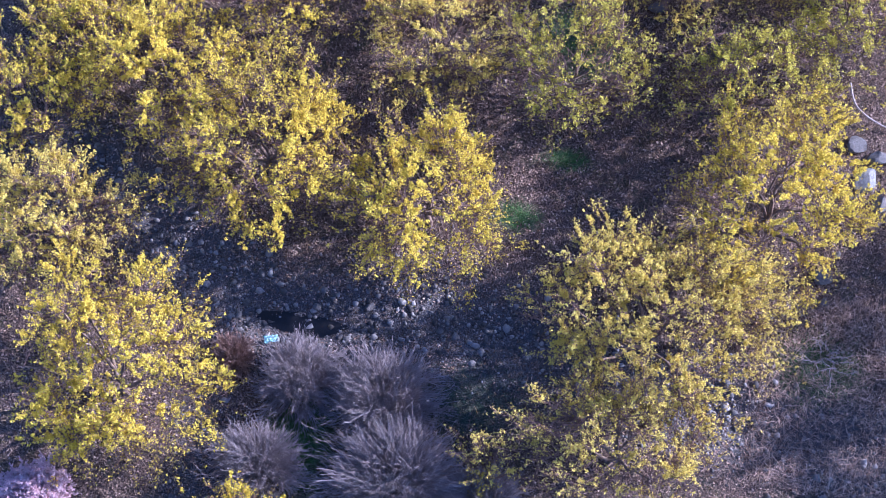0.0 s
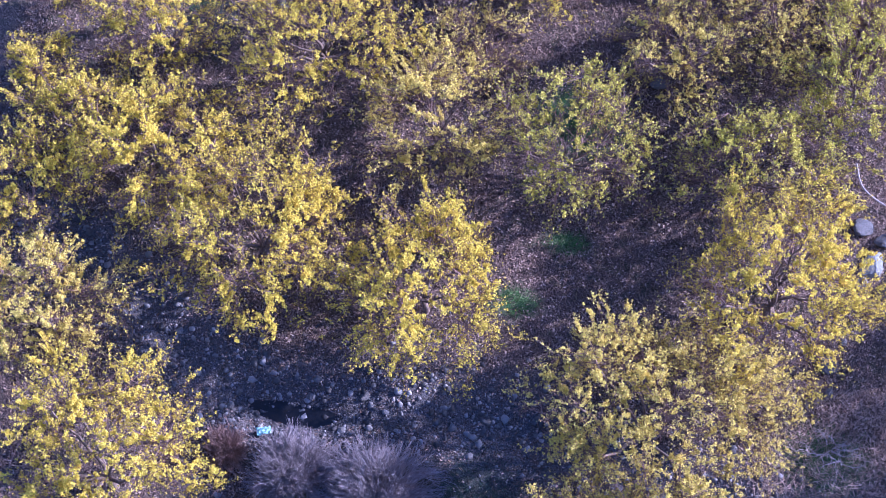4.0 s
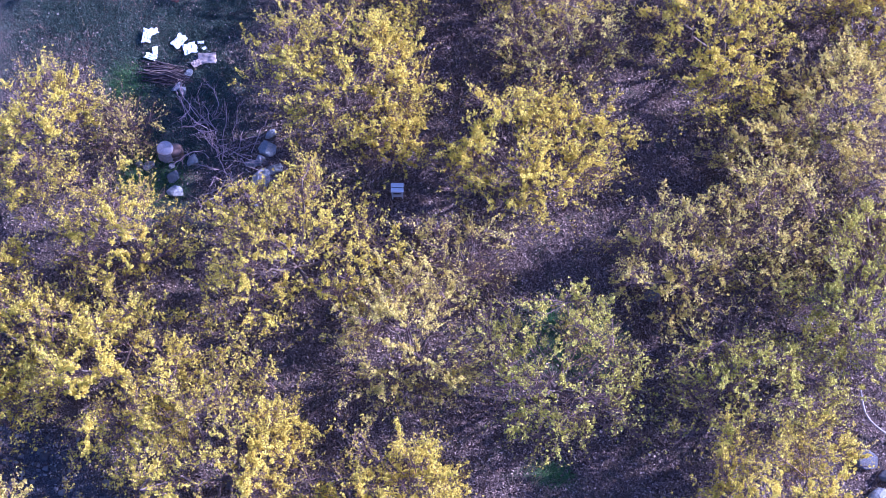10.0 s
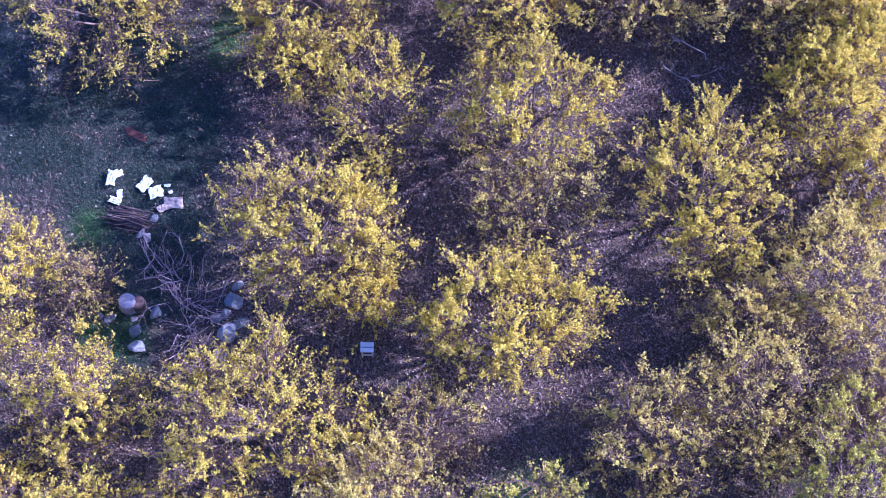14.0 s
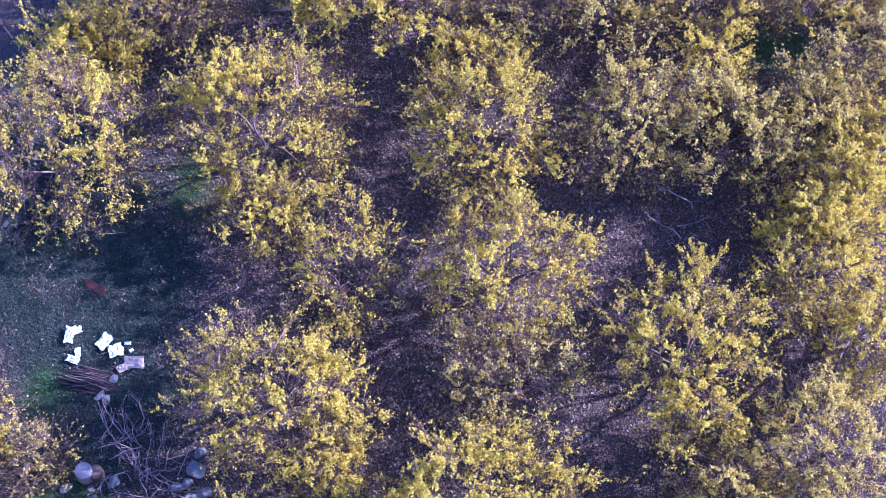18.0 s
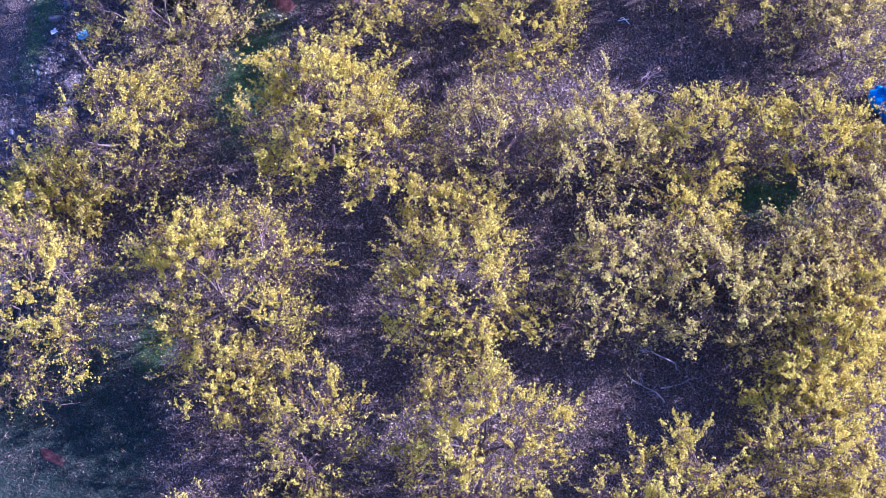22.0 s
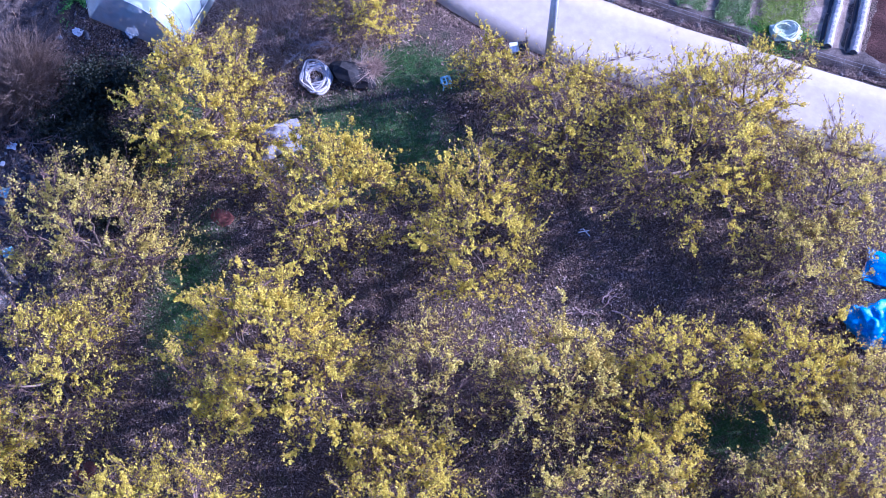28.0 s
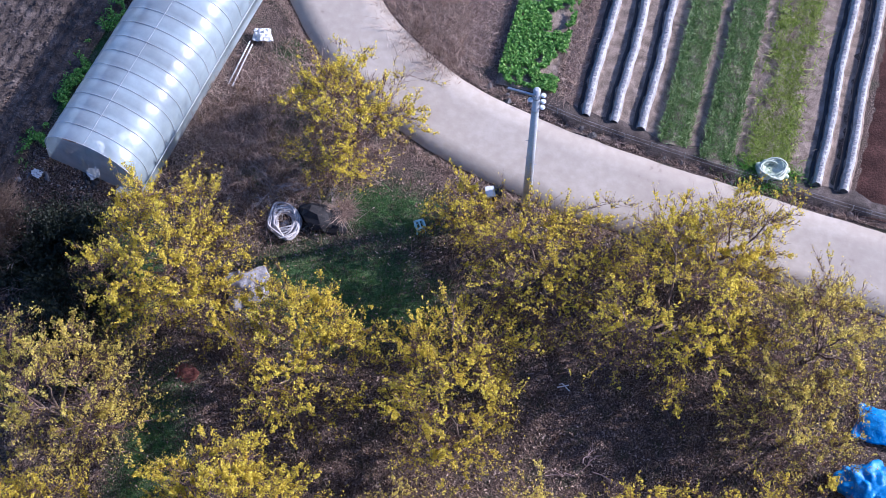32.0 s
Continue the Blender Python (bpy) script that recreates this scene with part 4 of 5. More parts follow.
at = np.c_[rng.normal(-1.98, 0.3, n), rng.uniform(69.3, 83, n), np.full(n, 0.09)]
at = at[rough_noise(at[:, 0] * 5.2, at[:, 1] * 3.2) > -0.05 - 0.5 * np.clip(71.5 - at[:, 1], 0, 1)]
part("weed_cover", blades(rng, at, rng.uniform(0.04, 0.13, len(at)), 0.04, 1.5), WEED, weed_bed, kind="stuff")
at = np.c_[rng.normal(-1.98, 0.4, 5000), rng.uniform(69.3, 83, 5000), np.full(5000, 0.09)]
part("dry_stem_tangle", blades(rng, at, rng.uniform(0.1, 0.3, 5000), 0.015, 0.9), DRY_GRASS, weed_bed, kind="stuff")
veg = thing("leaf_vegetable_plot", "plot of bright green leafy vegetables with bare gaps", "crop bed")
veg.matrix_world = FIELD
part("ridge", strip(-11.6, -9.35, 70.0, 84, 0.14, 13), SOIL, veg)
at = np.c_[rng.uniform(-11.5, -9.45, 42000), rng.uniform(70.1, 80, 42000), np.full(42000, 0.1)]
at = at[(rough_noise(at[:, 0] * 2.4 + 1, at[:, 1] * 2.4) > -0.2) & (rough_noise(at[:, 0] * 0.9, at[:, 1] * 1.6 + 3) > -0.42)]
part("leaves", flat_bits(at + rng.uniform(0, 0.16, (len(at), 1)) * [0, 0, 1], rng.uniform(0.022, 0.062, len(at))), VEG, veg, "broad fresh green leaves", kind="stuff")
at = np.c_[rng.uniform(-9.5, -8.75, 6000), rng.uniform(69.8, 83, 6000), np.full(6000, 0.02)]
in_field(part("dry_strip_grass", blades(rng, at, rng.uniform(0.08, 0.3, 6000), 0.016, 0.9), DRY_GRASS, None, "strip of brown dry grass between crop beds", kind="stuff"))
at = np.c_[rng.uniform(-14.8, -11.7, 16000), rng.uniform(70.5, 80, 16000), np.full(16000, -0.02)]
at = at[near(ROAD, at[:, 0] * 0.99 + at[:, 1] * 0.137, at[:, 1] * 0.99 - at[:, 0] * 0.137) > 1.6]
in_field(part("fallow_grass", blades(rng, at, rng.uniform(0.06, 0.24, len(at)), 0.016, 0.9), DRY_GRASS, None, "matted brown grass on the fallow plot", kind="stuff"))

# low terrace bank between the road and the field, darker soil for its shaded face
bi = np.flatnonzero((ROAD[:, 0] > -1) & (ROAD[:, 0] < 20) & (ROAD[:, 1] < 72))
off, bz = np.array([-1.55, -1.68, -1.86, -2.1, -2.6]), np.array([-0.1, 0.0, 0.15, 0.15, -0.05])
bend = 0.07 * np.sin(ROAD[bi, 0] * 2.3) + 0.05 * np.sin(ROAD[bi, 0] * 6.1)
bv = np.concatenate([ROAD[bi][:, None] + side[bi][:, None] * (off[None, :, None] + bend[:, None, None]), np.broadcast_to(bz[None, :, None], (len(bi), 5, 1)) * (1 + 0.25 * np.sin(ROAD[bi, 0] * 3.7))[:, None, None]], 2)
ii = np.arange(len(bi) * 5).reshape(-1, 5)
tagged(part("field_bank", (bv, np.stack([ii[:-1, :-1], ii[:-1, 1:], ii[1:, 1:], ii[1:, :-1]], -1).reshape(-1, 4)), PLOUGHED), "low earth bank between road and field, darkened for shade", "bank", kind="structure")

# wire fence along the field side of the road
fence = thing("wire_fence", "low wire fence with thin steel posts along the field", "fence")
fl = np.concatenate([ROAD + side * -1.85, np.zeros((len(ROAD), 1))], 1)
fl = fl[(fl[:, 0] > -0.5) & (fl[:, 0] < 15) & (fl[:, 1] < 72)]
post_mesh = None
for p in fl[::3]:
    ob = part("post", post_mesh or cyl(0.012, 0.01, 0.5, 8), STEEL, fence, at=(p[0], p[1], -0.05))
    post_mesh = ob.data
for z in (0.2, 0.42):
    part("wire", tubes((fl + [0, 0, z])[None], [0.004], [0.004], 4), STEEL, fence)

# ---- greenhouse ----
gh = thing("vinyl_greenhouse", "long arched greenhouse covered with clear glossy polythene", "greenhouse", (-14.44, 65.66, 0), -17.45)
GW, GH, GL = 1.76, 2.3, 15.0


def arch(th):
    """Upright side walls under a bowed roof."""
    u, wall = th / math.pi, 0.95
    if u < 0.16 or u > 0.84:
        return math.copysign(GW - 0.06 * min(u, 1 - u) / 0.16, 0.5 - u), wall * min(u, 1 - u) / 0.16
    phi = (u - 0.16) / 0.68 * math.pi
    return (GW - 0.06) * math.cos(phi), wall + (GH - wall) * math.sin(phi) ** 0.9


ths = np.linspace(0, math.pi, 33)
prof = np.array([arch(t) for t in ths])
ys = np.linspace(0, GL, 101)
sag = 1 + 0.011 * np.abs(np.sin(ys * np.pi / 0.6)) - 0.002
cv = np.stack([np.outer(sag, prof[:, 0]), np.repeat(ys[:, None], 33, 1), np.outer(sag, prof[:, 1])], -1)
ci = np.arange(101 * 33).reshape(101, 33)
cover = part("cover", (cv, np.stack([ci[:-1, :-1], ci[:-1, 1:], ci[1:, 1:], ci[1:, :-1]], -1).reshape(-1, 4)), VINYL, gh, "stretched clear polythene film", smooth=True)
for k, yy in enumerate((0.0, GL)):
    bm = bmesh.new()
    fan = [bm.verts.new((x, yy + (0.05 - 0.1 * k) * math.sin(3 * x), z)) for x, z in prof]
    low = [bm.verts.new((x, yy, 0)) for x, z in prof]
    for a in range(32):
        if prof[a][1] > 1e-4 or prof[a + 1][1] > 1e-4:
            f = [fan[a], fan[a + 1], low[a + 1], low[a]]
            bm.faces.new(f)
    part("end_cover", bm, MILKY, gh, "slack polythene end sheet")
hoop_mesh = None
for k in range(26):
    h = part("hoop", hoop_mesh or tubes(np.stack([prof[:, 0] * 1.004, 0 * prof[:, 0], prof[:, 1] * 1.004], 1)[None], [0.011], [0.011], 6), HOOP, gh, at=(0, k * 0.6, 0))
    hoop_mesh = h.data
for t in (0.3, 0.75):
    x, z = arch(t * math.pi)
    part("purlin", tubes(np.array([[(x * 0.975, 0, z * 0.975), (x * 0.975, GL, z * 0.975)]]), [0.012], [0.012], 6), HOOP, gh)
x, z = arch(0.5 * math.pi)
part("ridge_strap", tubes(np.array([[(x * 1.01, 0, z * 1.01), (x * 1.01, GL, z * 1.01)]]), [0.006], [0.006], 5), HOOP, gh, "thin pale strap along the roof")
for sx in (-1, 1):
    part("rope", tubes(np.array([[(sx * 1.81, 0, 0.55), (sx * 1.78, GL / 2, 0.6), (sx * 1.81, GL, 0.55)]]), [0.012], [0.012], 5), WHITE, gh)
    part("skirt", (np.array([(sx * 1.79, 0, 0), (sx * 1.79, GL, 0), (sx * 1.765, GL, 0.5), (sx * 1.765, 0, 0.5), (sx * 1.81, 0, 0), (sx * 1.81, GL, 0), (sx * 1.78, GL, 0.5), (sx * 1.78, 0, 0.5)]), np.array([(0, 1, 2, 3), (4, 5, 6, 7), (3, 2, 6, 7)])), MILKY, gh, "loose polythene side skirt")

# ---- ploughed field beyond the greenhouse ----
u, s_ = np.meshgrid(np.linspace(-6.5, 0, 110), np.arange(-9, 22, 0.2))
fz = 0.0 + 0.06 * np.abs(np.sin(u * np.pi / 0.42)) + 0.05 * rough_noise(u * 7, s_ * 6)
fi = np.arange(u.size).reshape(u.shape)
plough = part("ploughed_field", (np.stack([u, s_, fz], -1), np.stack([fi[:-1, :-1], fi[:-1, 1:], fi[1:, 1:], fi[1:, :-1]], -1).reshape(-1, 4)), PLOUGHED)
plough.matrix_world = pose(-17.3, 65.0, 0, 0, 0, -17.45)
tagged(plough, "grey-brown ploughed field with parallel furrows", "field", kind="structure")

clod_at = np.c_[rng.uniform(-6.4, -0.1, 34000), rng.uniform(-9, 16, 34000), rng.uniform(0.03, 0.08, 34000)]
clods = part("soil_clods", flat_bits(clod_at, rng.gamma(2.0, 0.016, 34000).clip(0.012, 0.075)), PLOUGHED, None, "loose clods on the ploughed field", kind="stuff")
clods.matrix_world = plough.matrix_world

wl = spline([(-16.75, 66.2), (-16.3, 67.7), (-15.85, 69.1), (-15.3, 70.9), (-14.6, 73.2)], 12)
i = rng.integers(0, len(wl), 6500)
at = np.c_[wl[i] + rng.normal(0, 0.22, (6500, 2)), np.full(6500, 0.05)]
at = at[rough_noise(at[:, 0] * 2.3, at[:, 1] * 2.6 + 1) > 0.12]
part("wall_weeds", flat_bits(at + rng.uniform(0, 0.18, (len(at), 1)) * [0, 0, 1], rng.uniform(0.025, 0.06, len(at))), VEG, None, "bright green weeds along the greenhouse foot", kind="stuff")

# ---- stones ----
BIG = "pale grey boulder lying on the orchard ground"
for k, (x, y, s) in enumerate(((10.57, 28.35, 0.42), (10.99, 26.95, 0.5), (10.65, 26.35, 0.36), (11.3, 27.9, 0.4), (11.5, 26.2, 0.45), (10.95, 25.6, 0.28))):
    stone(x, y, s * 0.85, k, "boulder", BIG, "boulders by the orchard edge", k == 1)
for k, (x, y, s) in enumerate(((-12.62, 35.11, 0.3), (-12.45, 34.56, 0.29), (-12.1, 35.83, 0.25), (-12.75, 35.5, 0.17), (-13.55, 35.4, 0.17), (-13.82, 35.42, 0.14), (-9.69, 36.6, 0.36), (-9.7, 37.12, 0.2), (-9.87, 36.15, 0.26), (-10.1, 35.98, 0.24), (-9.72, 35.44, 0.32), (-9.7, 34.66, 0.36), (-9.35, 35.9, 0.24), (-12.9, 39.06, 0.2), (-12.97, 38.41, 0.22), (-13.2, 38.5, 0.16))):
    stone(x, y, s, k + 2, "boulder", BIG, "boulders round the clearing", True)
for k, (x, y, s) in enumerate(((9.6, 23.35, 0.35), (9.7, 22.4, 0.16), (10.1, 24.2, 0.16), (3.5, 32.9, 0.3), (1.63, 31.8, 0.22), (-2.4, 21.7, 0.14), (-4.9, 20.6, 0.15), (-8.9, 20.3, 0.16), (-6.6, 20.4, 0.17), (-5.5, 19.4, 0.14), (-17.6, 58.2, 0.2), (-17.9, 57.6, 0.24))):
    stone(x, y, s, k, "stone")
pv, pf, base = [], [], 0
ico = bmesh.new()
bmesh.ops.create_icosphere(ico, subdivisions=1, radius=1)
iv, jf = np.array([v.co for v in ico.verts]), np.array([[v.index for v in f.verts] for f in ico.faces])
ico.free()
pts = []
for line, spread, n in ((STREAM, 1.0, 9000), (DITCH - [0.9, 0], 0.55, 2600), (spline([(-9.6, 12), (-9.4, 15.5), (-9.2, 19)], 10), 0.55, 450)):
    i = rng.integers(0, len(line), n)
    pts.append(line[i] + rng.normal(0, spread, (n, 2)))
pts.append(np.array([-14.6, 65.3]) + rng.normal(0, 0.35, (130, 2)))
pts.append(np.array([-16.5, 65.4]) + rng.normal(0, 0.4, (130, 2)))
pts.append(np.array([-12.45, 39.8]) + rng.normal(0, 0.22, (60, 2)))
pts = np.concatenate(pts)
ps = rng.gamma(1.5, 0.021, len(pts)).clip(0.014, 0.15)
pv = (iv[None] * rng.uniform(0.7, 1.25, (len(pts), 1, 3)) * (1 + rng.normal(0, 0.24, (len(pts), 12, 1)))) * ps[:, None, None] * [1, 1, 0.7]
pv += np.c_[pts, height(pts[:, 0], pts[:, 1]) + ps * 0.3][:, None]
part("cobbles", (pv.reshape(-1, 3), (jf[None] + 12 * np.arange(len(pts))[:, None, None]).reshape(-1, 3)), STONE, None, "grey cobbles and pebbles in the dry stream bed", kind="stuff")
# near-black sheet that stands in for the shade over the stream stones
water = part("water", (np.concatenate([np.stack([STREAM + s * unit(np.gradient(STREAM, axis=0))[:, ::-1] * [1, -1], ], 1) for s in (-0.6, 0.6)], 1).reshape(-1, 2) @ np.eye(2, 3) + [0, 0, -0.56], np.array([(2 * i, 2 * i + 2, 2 * i + 3, 2 * i + 1) for i in range(19, 34)])), mat("shade_water", [(0.0, (0.004, 0.004, 0.005)), (1.0, (0.013, 0.013, 0.015))], 6, 0.3, 0.3, spec=0.3))
tagged(water, "shallow water blackened for shade in the stream bed", "water", kind="structure")


# ---- loose things ----
def draped(name, label, category, x, y, w, h, crumple, seed, material, turn=0, mound=0.0, z=0.0):
    ob = part(name, sheet(w, h, crumple, seed, mound=mound), material, smooth=True)
    ob.matrix_world = pose(x, y, gz(x, y) + z + 0.06, 0, 0, turn)
    mod = ob.modifiers.new("thickness", "SOLIDIFY")
    mod.thickness = 0.006
    return tagged(ob, label, category)


for k, (x, y, w, h, a) in enumerate(((-14.6, 40.3, 0.3, 0.55, 5), (-14.42, 40.48, 0.34, 0.24, 30), (-13.46, 40.28, 0.36, 0.52, -28), (-13.05, 40.02, 0.46, 0.44, 24), (-14.3, 39.5, 0.42, 0.22, -12), (-14.2, 39.75, 0.2, 0.34, 15), (-12.72, 40.32, 0.2, 0.1, 10), (-12.55, 40.1, 0.14, 0.1, 50))):
    tagged(draped("foam_sheet", "torn white foam sheet lying on grass", "litter", x, y, w, h, 0.05, k + 1, FOAM, a), group="white litter sheets")
draped("cardboard_sheet", "pale brown sodden cardboard torn on bare soil", "litter", -12.38, 39.72, 0.62, 0.42, 0.04, 51, CARDBOARD, 8)
draped("cardboard_sheet", "pale brown scrap of cardboard on bare soil", "litter", -12.7, 39.45, 0.3, 0.26, 0.04, 52, CARDBOARD, 40)
draped("plastic_sheet", "crumpled grey plastic sheet beside a tree", "plastic sheet", -8.75, 62.35, 1.35, 1.25, 0.16, 11, GREY_SHEET, 20, 0.22)
bm = boulder(1.0, 0.85, 0.75, 81, 5, 0.3)
for v in bm.verts:
    k = 1 + 0.10 * abs(noise.noise(v.co * 2.6)) + 0.07 * noise.noise(v.co * 6.0) - 0.12 * (1 - abs(noise.noise(v.co * 1.7 + Vector((4, 1, 2))))) ** 6
    v.co = Vector((v.co.x * k, v.co.y * k, v.co.z * k))
tarp_a = part("blue_tarp", bm, BLUE_TARP, smooth=True)
tarp_a.matrix_world = pose(11.1, 58.3, gz(11.1, 58.3) + 0.2, 0, 0, 20)
tagged(tarp_a, "bright blue tarpaulin crumpled over a heap", "tarpaulin")
tarp_b = draped("flat_tarp", "blue tarpaulin stretched flat with a pale edge", "tarpaulin", 11.6, 60.3, 1.7, 1.2, 0.06, 13, BLUE_TARP, -8, 0.25)
draped("cyan_cloth", "crumpled cyan plastic bag on the ditch bank", "litter", -17.5, 59.15, 0.45, 0.36, 0.1, 14, CYAN_PLASTIC)
draped("pale_bag", "pale blue plastic bag caught on the ditch bank", "litter", -16.9, 57.2, 0.36, 0.3, 0.07, 15, CYAN_PLASTIC, 40)
draped("stream_bag", "pale cyan plastic bag lying in the stream", "litter", -7.85, 18.96, 0.45, 0.25, 0.09, 16, CYAN_PLASTIC, 20, z=0.12)
draped("white_bag", "crumpled white bag on dry grass", "bag", -9.9, 71.7, 0.62, 0.5, 0.13, 17, WHITE, 10, 0.12)
for k, (x, y, s) in enumerate(((-17.6, 60.9, 0.3), (-17.8, 57.0, 0.22), (-17.75, 60.2, 0.18), (-14.55, 65.75, 0.45), (-16.4, 65.5, 0.35), (-13.4, 65.2, 0.5))):
    draped("white_scrap", "crumpled scrap of white plastic", "litter", x, y, s, s * 0.8, 0.06, 20 + k, WHITE, k * 40)
for k, (x, y, w) in enumerate(((-14.6, 66.7, 0.5), (-13.9, 67.0, 0.6), (-13.4, 67.1, 0.45))):
    draped("stored_sack", "pale sack stored inside the greenhouse", "sack", x, y, w, w * 0.8, 0.12, 70 + k, WHITE, k * 30, 0.3)
for k in range(2):
    p = np.array([[(1.45 + 0.05 * k, 60.3 + 0.1 * k, 0.05), (1.6, 60.33 + 0.1 * k, 0.1), (1.8 + 0.05 * k, 60.42 - 0.2 * k, 0.05)]])
    tagged(part("bent_strip", tubes(p, [0.022], [0.02], 6), WHITE), "bent white plastic strip on the ground", "litter")
for k, (x0, y0, x1, y1) in enumerate(((-10.3, 71.4, -10.75, 69.7), (-10.2, 71.3, -10.6, 69.65))):
    tagged(part("pipe", tubes(np.array([[(x0, y0, 0.14), ((x0 + x1) / 2, (y0 + y1) / 2, 0.11), (x1, y1, 0.06)]]), [0.03], [0.03], 8), STEEL), "grey steel pipe lying in dry grass", "pipe", "pipes beside the greenhouse")

net = thing("net_coil", "coiled bundle of pale grey netting on the grass", "net", (-7.96, 64.8, gz(-7.96, 64.8)), 20)
for k in range(20):
    a = np.linspace(0, 2 * np.pi, 40)
    rr, cx, cy, ph = rng.uniform(0.33, 0.5), rng.normal(0, 0.05), rng.normal(0, 0.06), rng.uniform(0, 6)
    p = np.stack([cx + np.cos(a) * rr * 0.95 * (1 + 0.16 * np.sin(3 * a + ph)), cy + np.sin(a) * rr * 1.2 * (1 + 0.2 * np.sin(2 * a + ph)), 0.08 + rng.uniform(0, 0.16) + 0.06 * np.sin(a * 2 + k)], 1)
    part("strand", tubes(p[None], [0.034], [0.03], 6), NET_YARN, net, smooth=True)
part("core", boulder(0.2, 0.14, 0.12, 61, 2), GREY_SHEET, net)

stool = thing("plastic_stool", "small pale cyan plastic stool with open seat", "stool", (-3.56, 65.2, gz(-3.56, 65.2)), 25)
for k in range(4):
    a = math.pi / 4 + k * math.pi / 2
    part("leg", tubes(np.array([[(0.2 * math.cos(a), 0.2 * math.sin(a), 0), (0.15 * math.cos(a), 0.15 * math.sin(a), 0.36)]]), [0.028], [0.022], 6), STOOL_PLASTIC, stool)
    b = k * math.pi / 2
    part("seat_rim", box(0.07, 0.34, 0.035, 0.008), STOOL_PLASTIC, stool, at=pose(0.14 * math.cos(b), 0.14 * math.sin(b), 0.36, 0, 0, math.degrees(b)))
    part("stretcher", box(0.02, 0.26, 0.03, 0.004), STOOL_PLASTIC, stool, at=pose(0.125 * math.cos(b), 0.125 * math.sin(b), 0.15, 0, 0, math.degrees(b)))
part("seat_bar", box(0.05, 0.26, 0.03, 0.006), STOOL_PLASTIC, stool, at=(0, 0, 0.36))

heap = thing("compost_heap", "dark heap of rotting straw with grey stems", "heap", (-6.7, 65.1, gz(-6.7, 65.1)), 0)
part("mound", boulder(0.85, 0.62, 0.6, 62, 3), DARK, heap)
at = rng.normal(0, 0.16, (700, 3)) * [1, 1, 0] + [0.6, 0.3, 0.2]
part("straw", blades(rng, at, rng.uniform(0.15, 0.4, 700), 0.02, 1.2), DRY_GRASS, heap, kind="stuff")

ton = thing("bulk_bag", "pale bulk bag under a green net, half full", "bag", (7.72, 68.75, gz(7.72, 68.75)), 0)
bm = boulder(0.62, 0.5, 0.4, 63, 5, 0.3)
for v in bm.verts:
    fold = 1 + 0.14 * noise.noise(v.co * 3.4) + 0.10 * abs(noise.noise(v.co * 6.5))
    v.co = Vector((v.co.x * fold, v.co.y * fold, v.co.z * fold - 0.22 * max(0.0, 1 - (v.co.x ** 2 + v.co.y ** 2) / 0.13) * (v.co.z > 0)))
part("body", bm, BAG_CLOTH, ton, smooth=True)
for k in range(3):
    a = np.linspace(0, 2 * np.pi, 30)
    p = np.stack([np.cos(a) * (0.44 - 0.06 * k) + 0.03 * np.sin(3 * a + k), np.sin(a) * (0.36 - 0.05 * k) + 0.03 * np.sin(2 * a + k), 0.36 + 0.05 * np.sin(2 * a + 1.7 * k)], 1)
    part("rolled_rim", tubes(p[None], [0.04 - 0.008 * k], [0.035 - 0.008 * k], 6), BAG_CLOTH, ton, smooth=True)

tuft = thing("weed_clump", "dark green weeds growing round the bulk bag", "weeds", (7.5, 68.62, 0), -8)
at = np.c_[rng.normal(0, 0.55, 3500), rng.normal(0, 0.26, 3500), np.full(3500, 0.02)]
part("weed_leaves", blades(rng, at, rng.uniform(0.06, 0.24, 3500), 0.035, 0.7), VEG, tuft, kind="stuff")

cab = thing("meter_box", "small grey-white utility cabinet with dark front on a post", "cabinet", (-1.28, 66.15, gz(-1.28, 66.15)), 15)
part("post", cyl(0.05, 0.05, 1.0, 10), STEEL, cab)
part("body", box(0.5, 0.32, 0.48, 0.015), WHITE, cab, at=(0, 0, 0.95))
part("door", box(0.3, 0.02, 0.38, 0.006), DARK, cab, at=(0.08, -0.17, 1.0))
part("lid", box(0.3, 0.38, 0.03, 0.008), WHITE, cab, at=(-0.12, 0, 1.43))
part("vent_cap", box(0.26, 0.38, 0.05, 0.008), DARK, cab, "dark cap on the right half", at=(0.17, 0, 1.43))

hive = thing("white_box", "white wooden box with dark gaps between its boards", "box", (-5.13, 35.42, gz(-5.13, 35.42)), 8)
for sx in (-1, 1):
    for sy in (-1, 1):
        part("leg", box(0.04, 0.04, 0.2, 0.004), WHITE, hive, at=(sx * 0.16, sy * 0.1, 0))
part("body", box(0.38, 0.26, 0.42, 0.01), WHITE, hive, at=(0, 0, 0.19))
for sy in (-1, 1):
    part("lid_board", box(0.42, 0.15, 0.035, 0.008), FOAM, hive, at=(0, sy * 0.09, 0.62))
# dark slab below the boards imitates shade in the gap
part("gap", box(0.34, 0.3, 0.012, 0.002), DARK, hive, "dark sheet standing in for the shaded gap", at=(0, 0, 0.608))
part("window", box(0.26, 0.015, 0.07, 0.003), DARK, hive, "dark slot in the front", at=(0, -0.135, 0.42))

drum = thing("cut_log", "short upright log with a pale sawn top", "log", (-13.02, 35.9, gz(-13.02, 35.9)), 0, "cut logs")
part("bark", cyl(0.3, 0.27, 0.5, 18), DEAD_WOOD, drum, smooth=False)
part("sawn_face", cyl(0.235, 0.23, 0.015, 18), DEAD_WOOD, drum, at=(0, 0, 0.5))
drum = thing("cut_log", "short upright log with a dark brown top", "log", (-12.68, 35.95, gz(-12.68, 35.95)), 0, "cut logs")
part("bark", cyl(0.24, 0.23, 0.42, 18), BARK, drum)
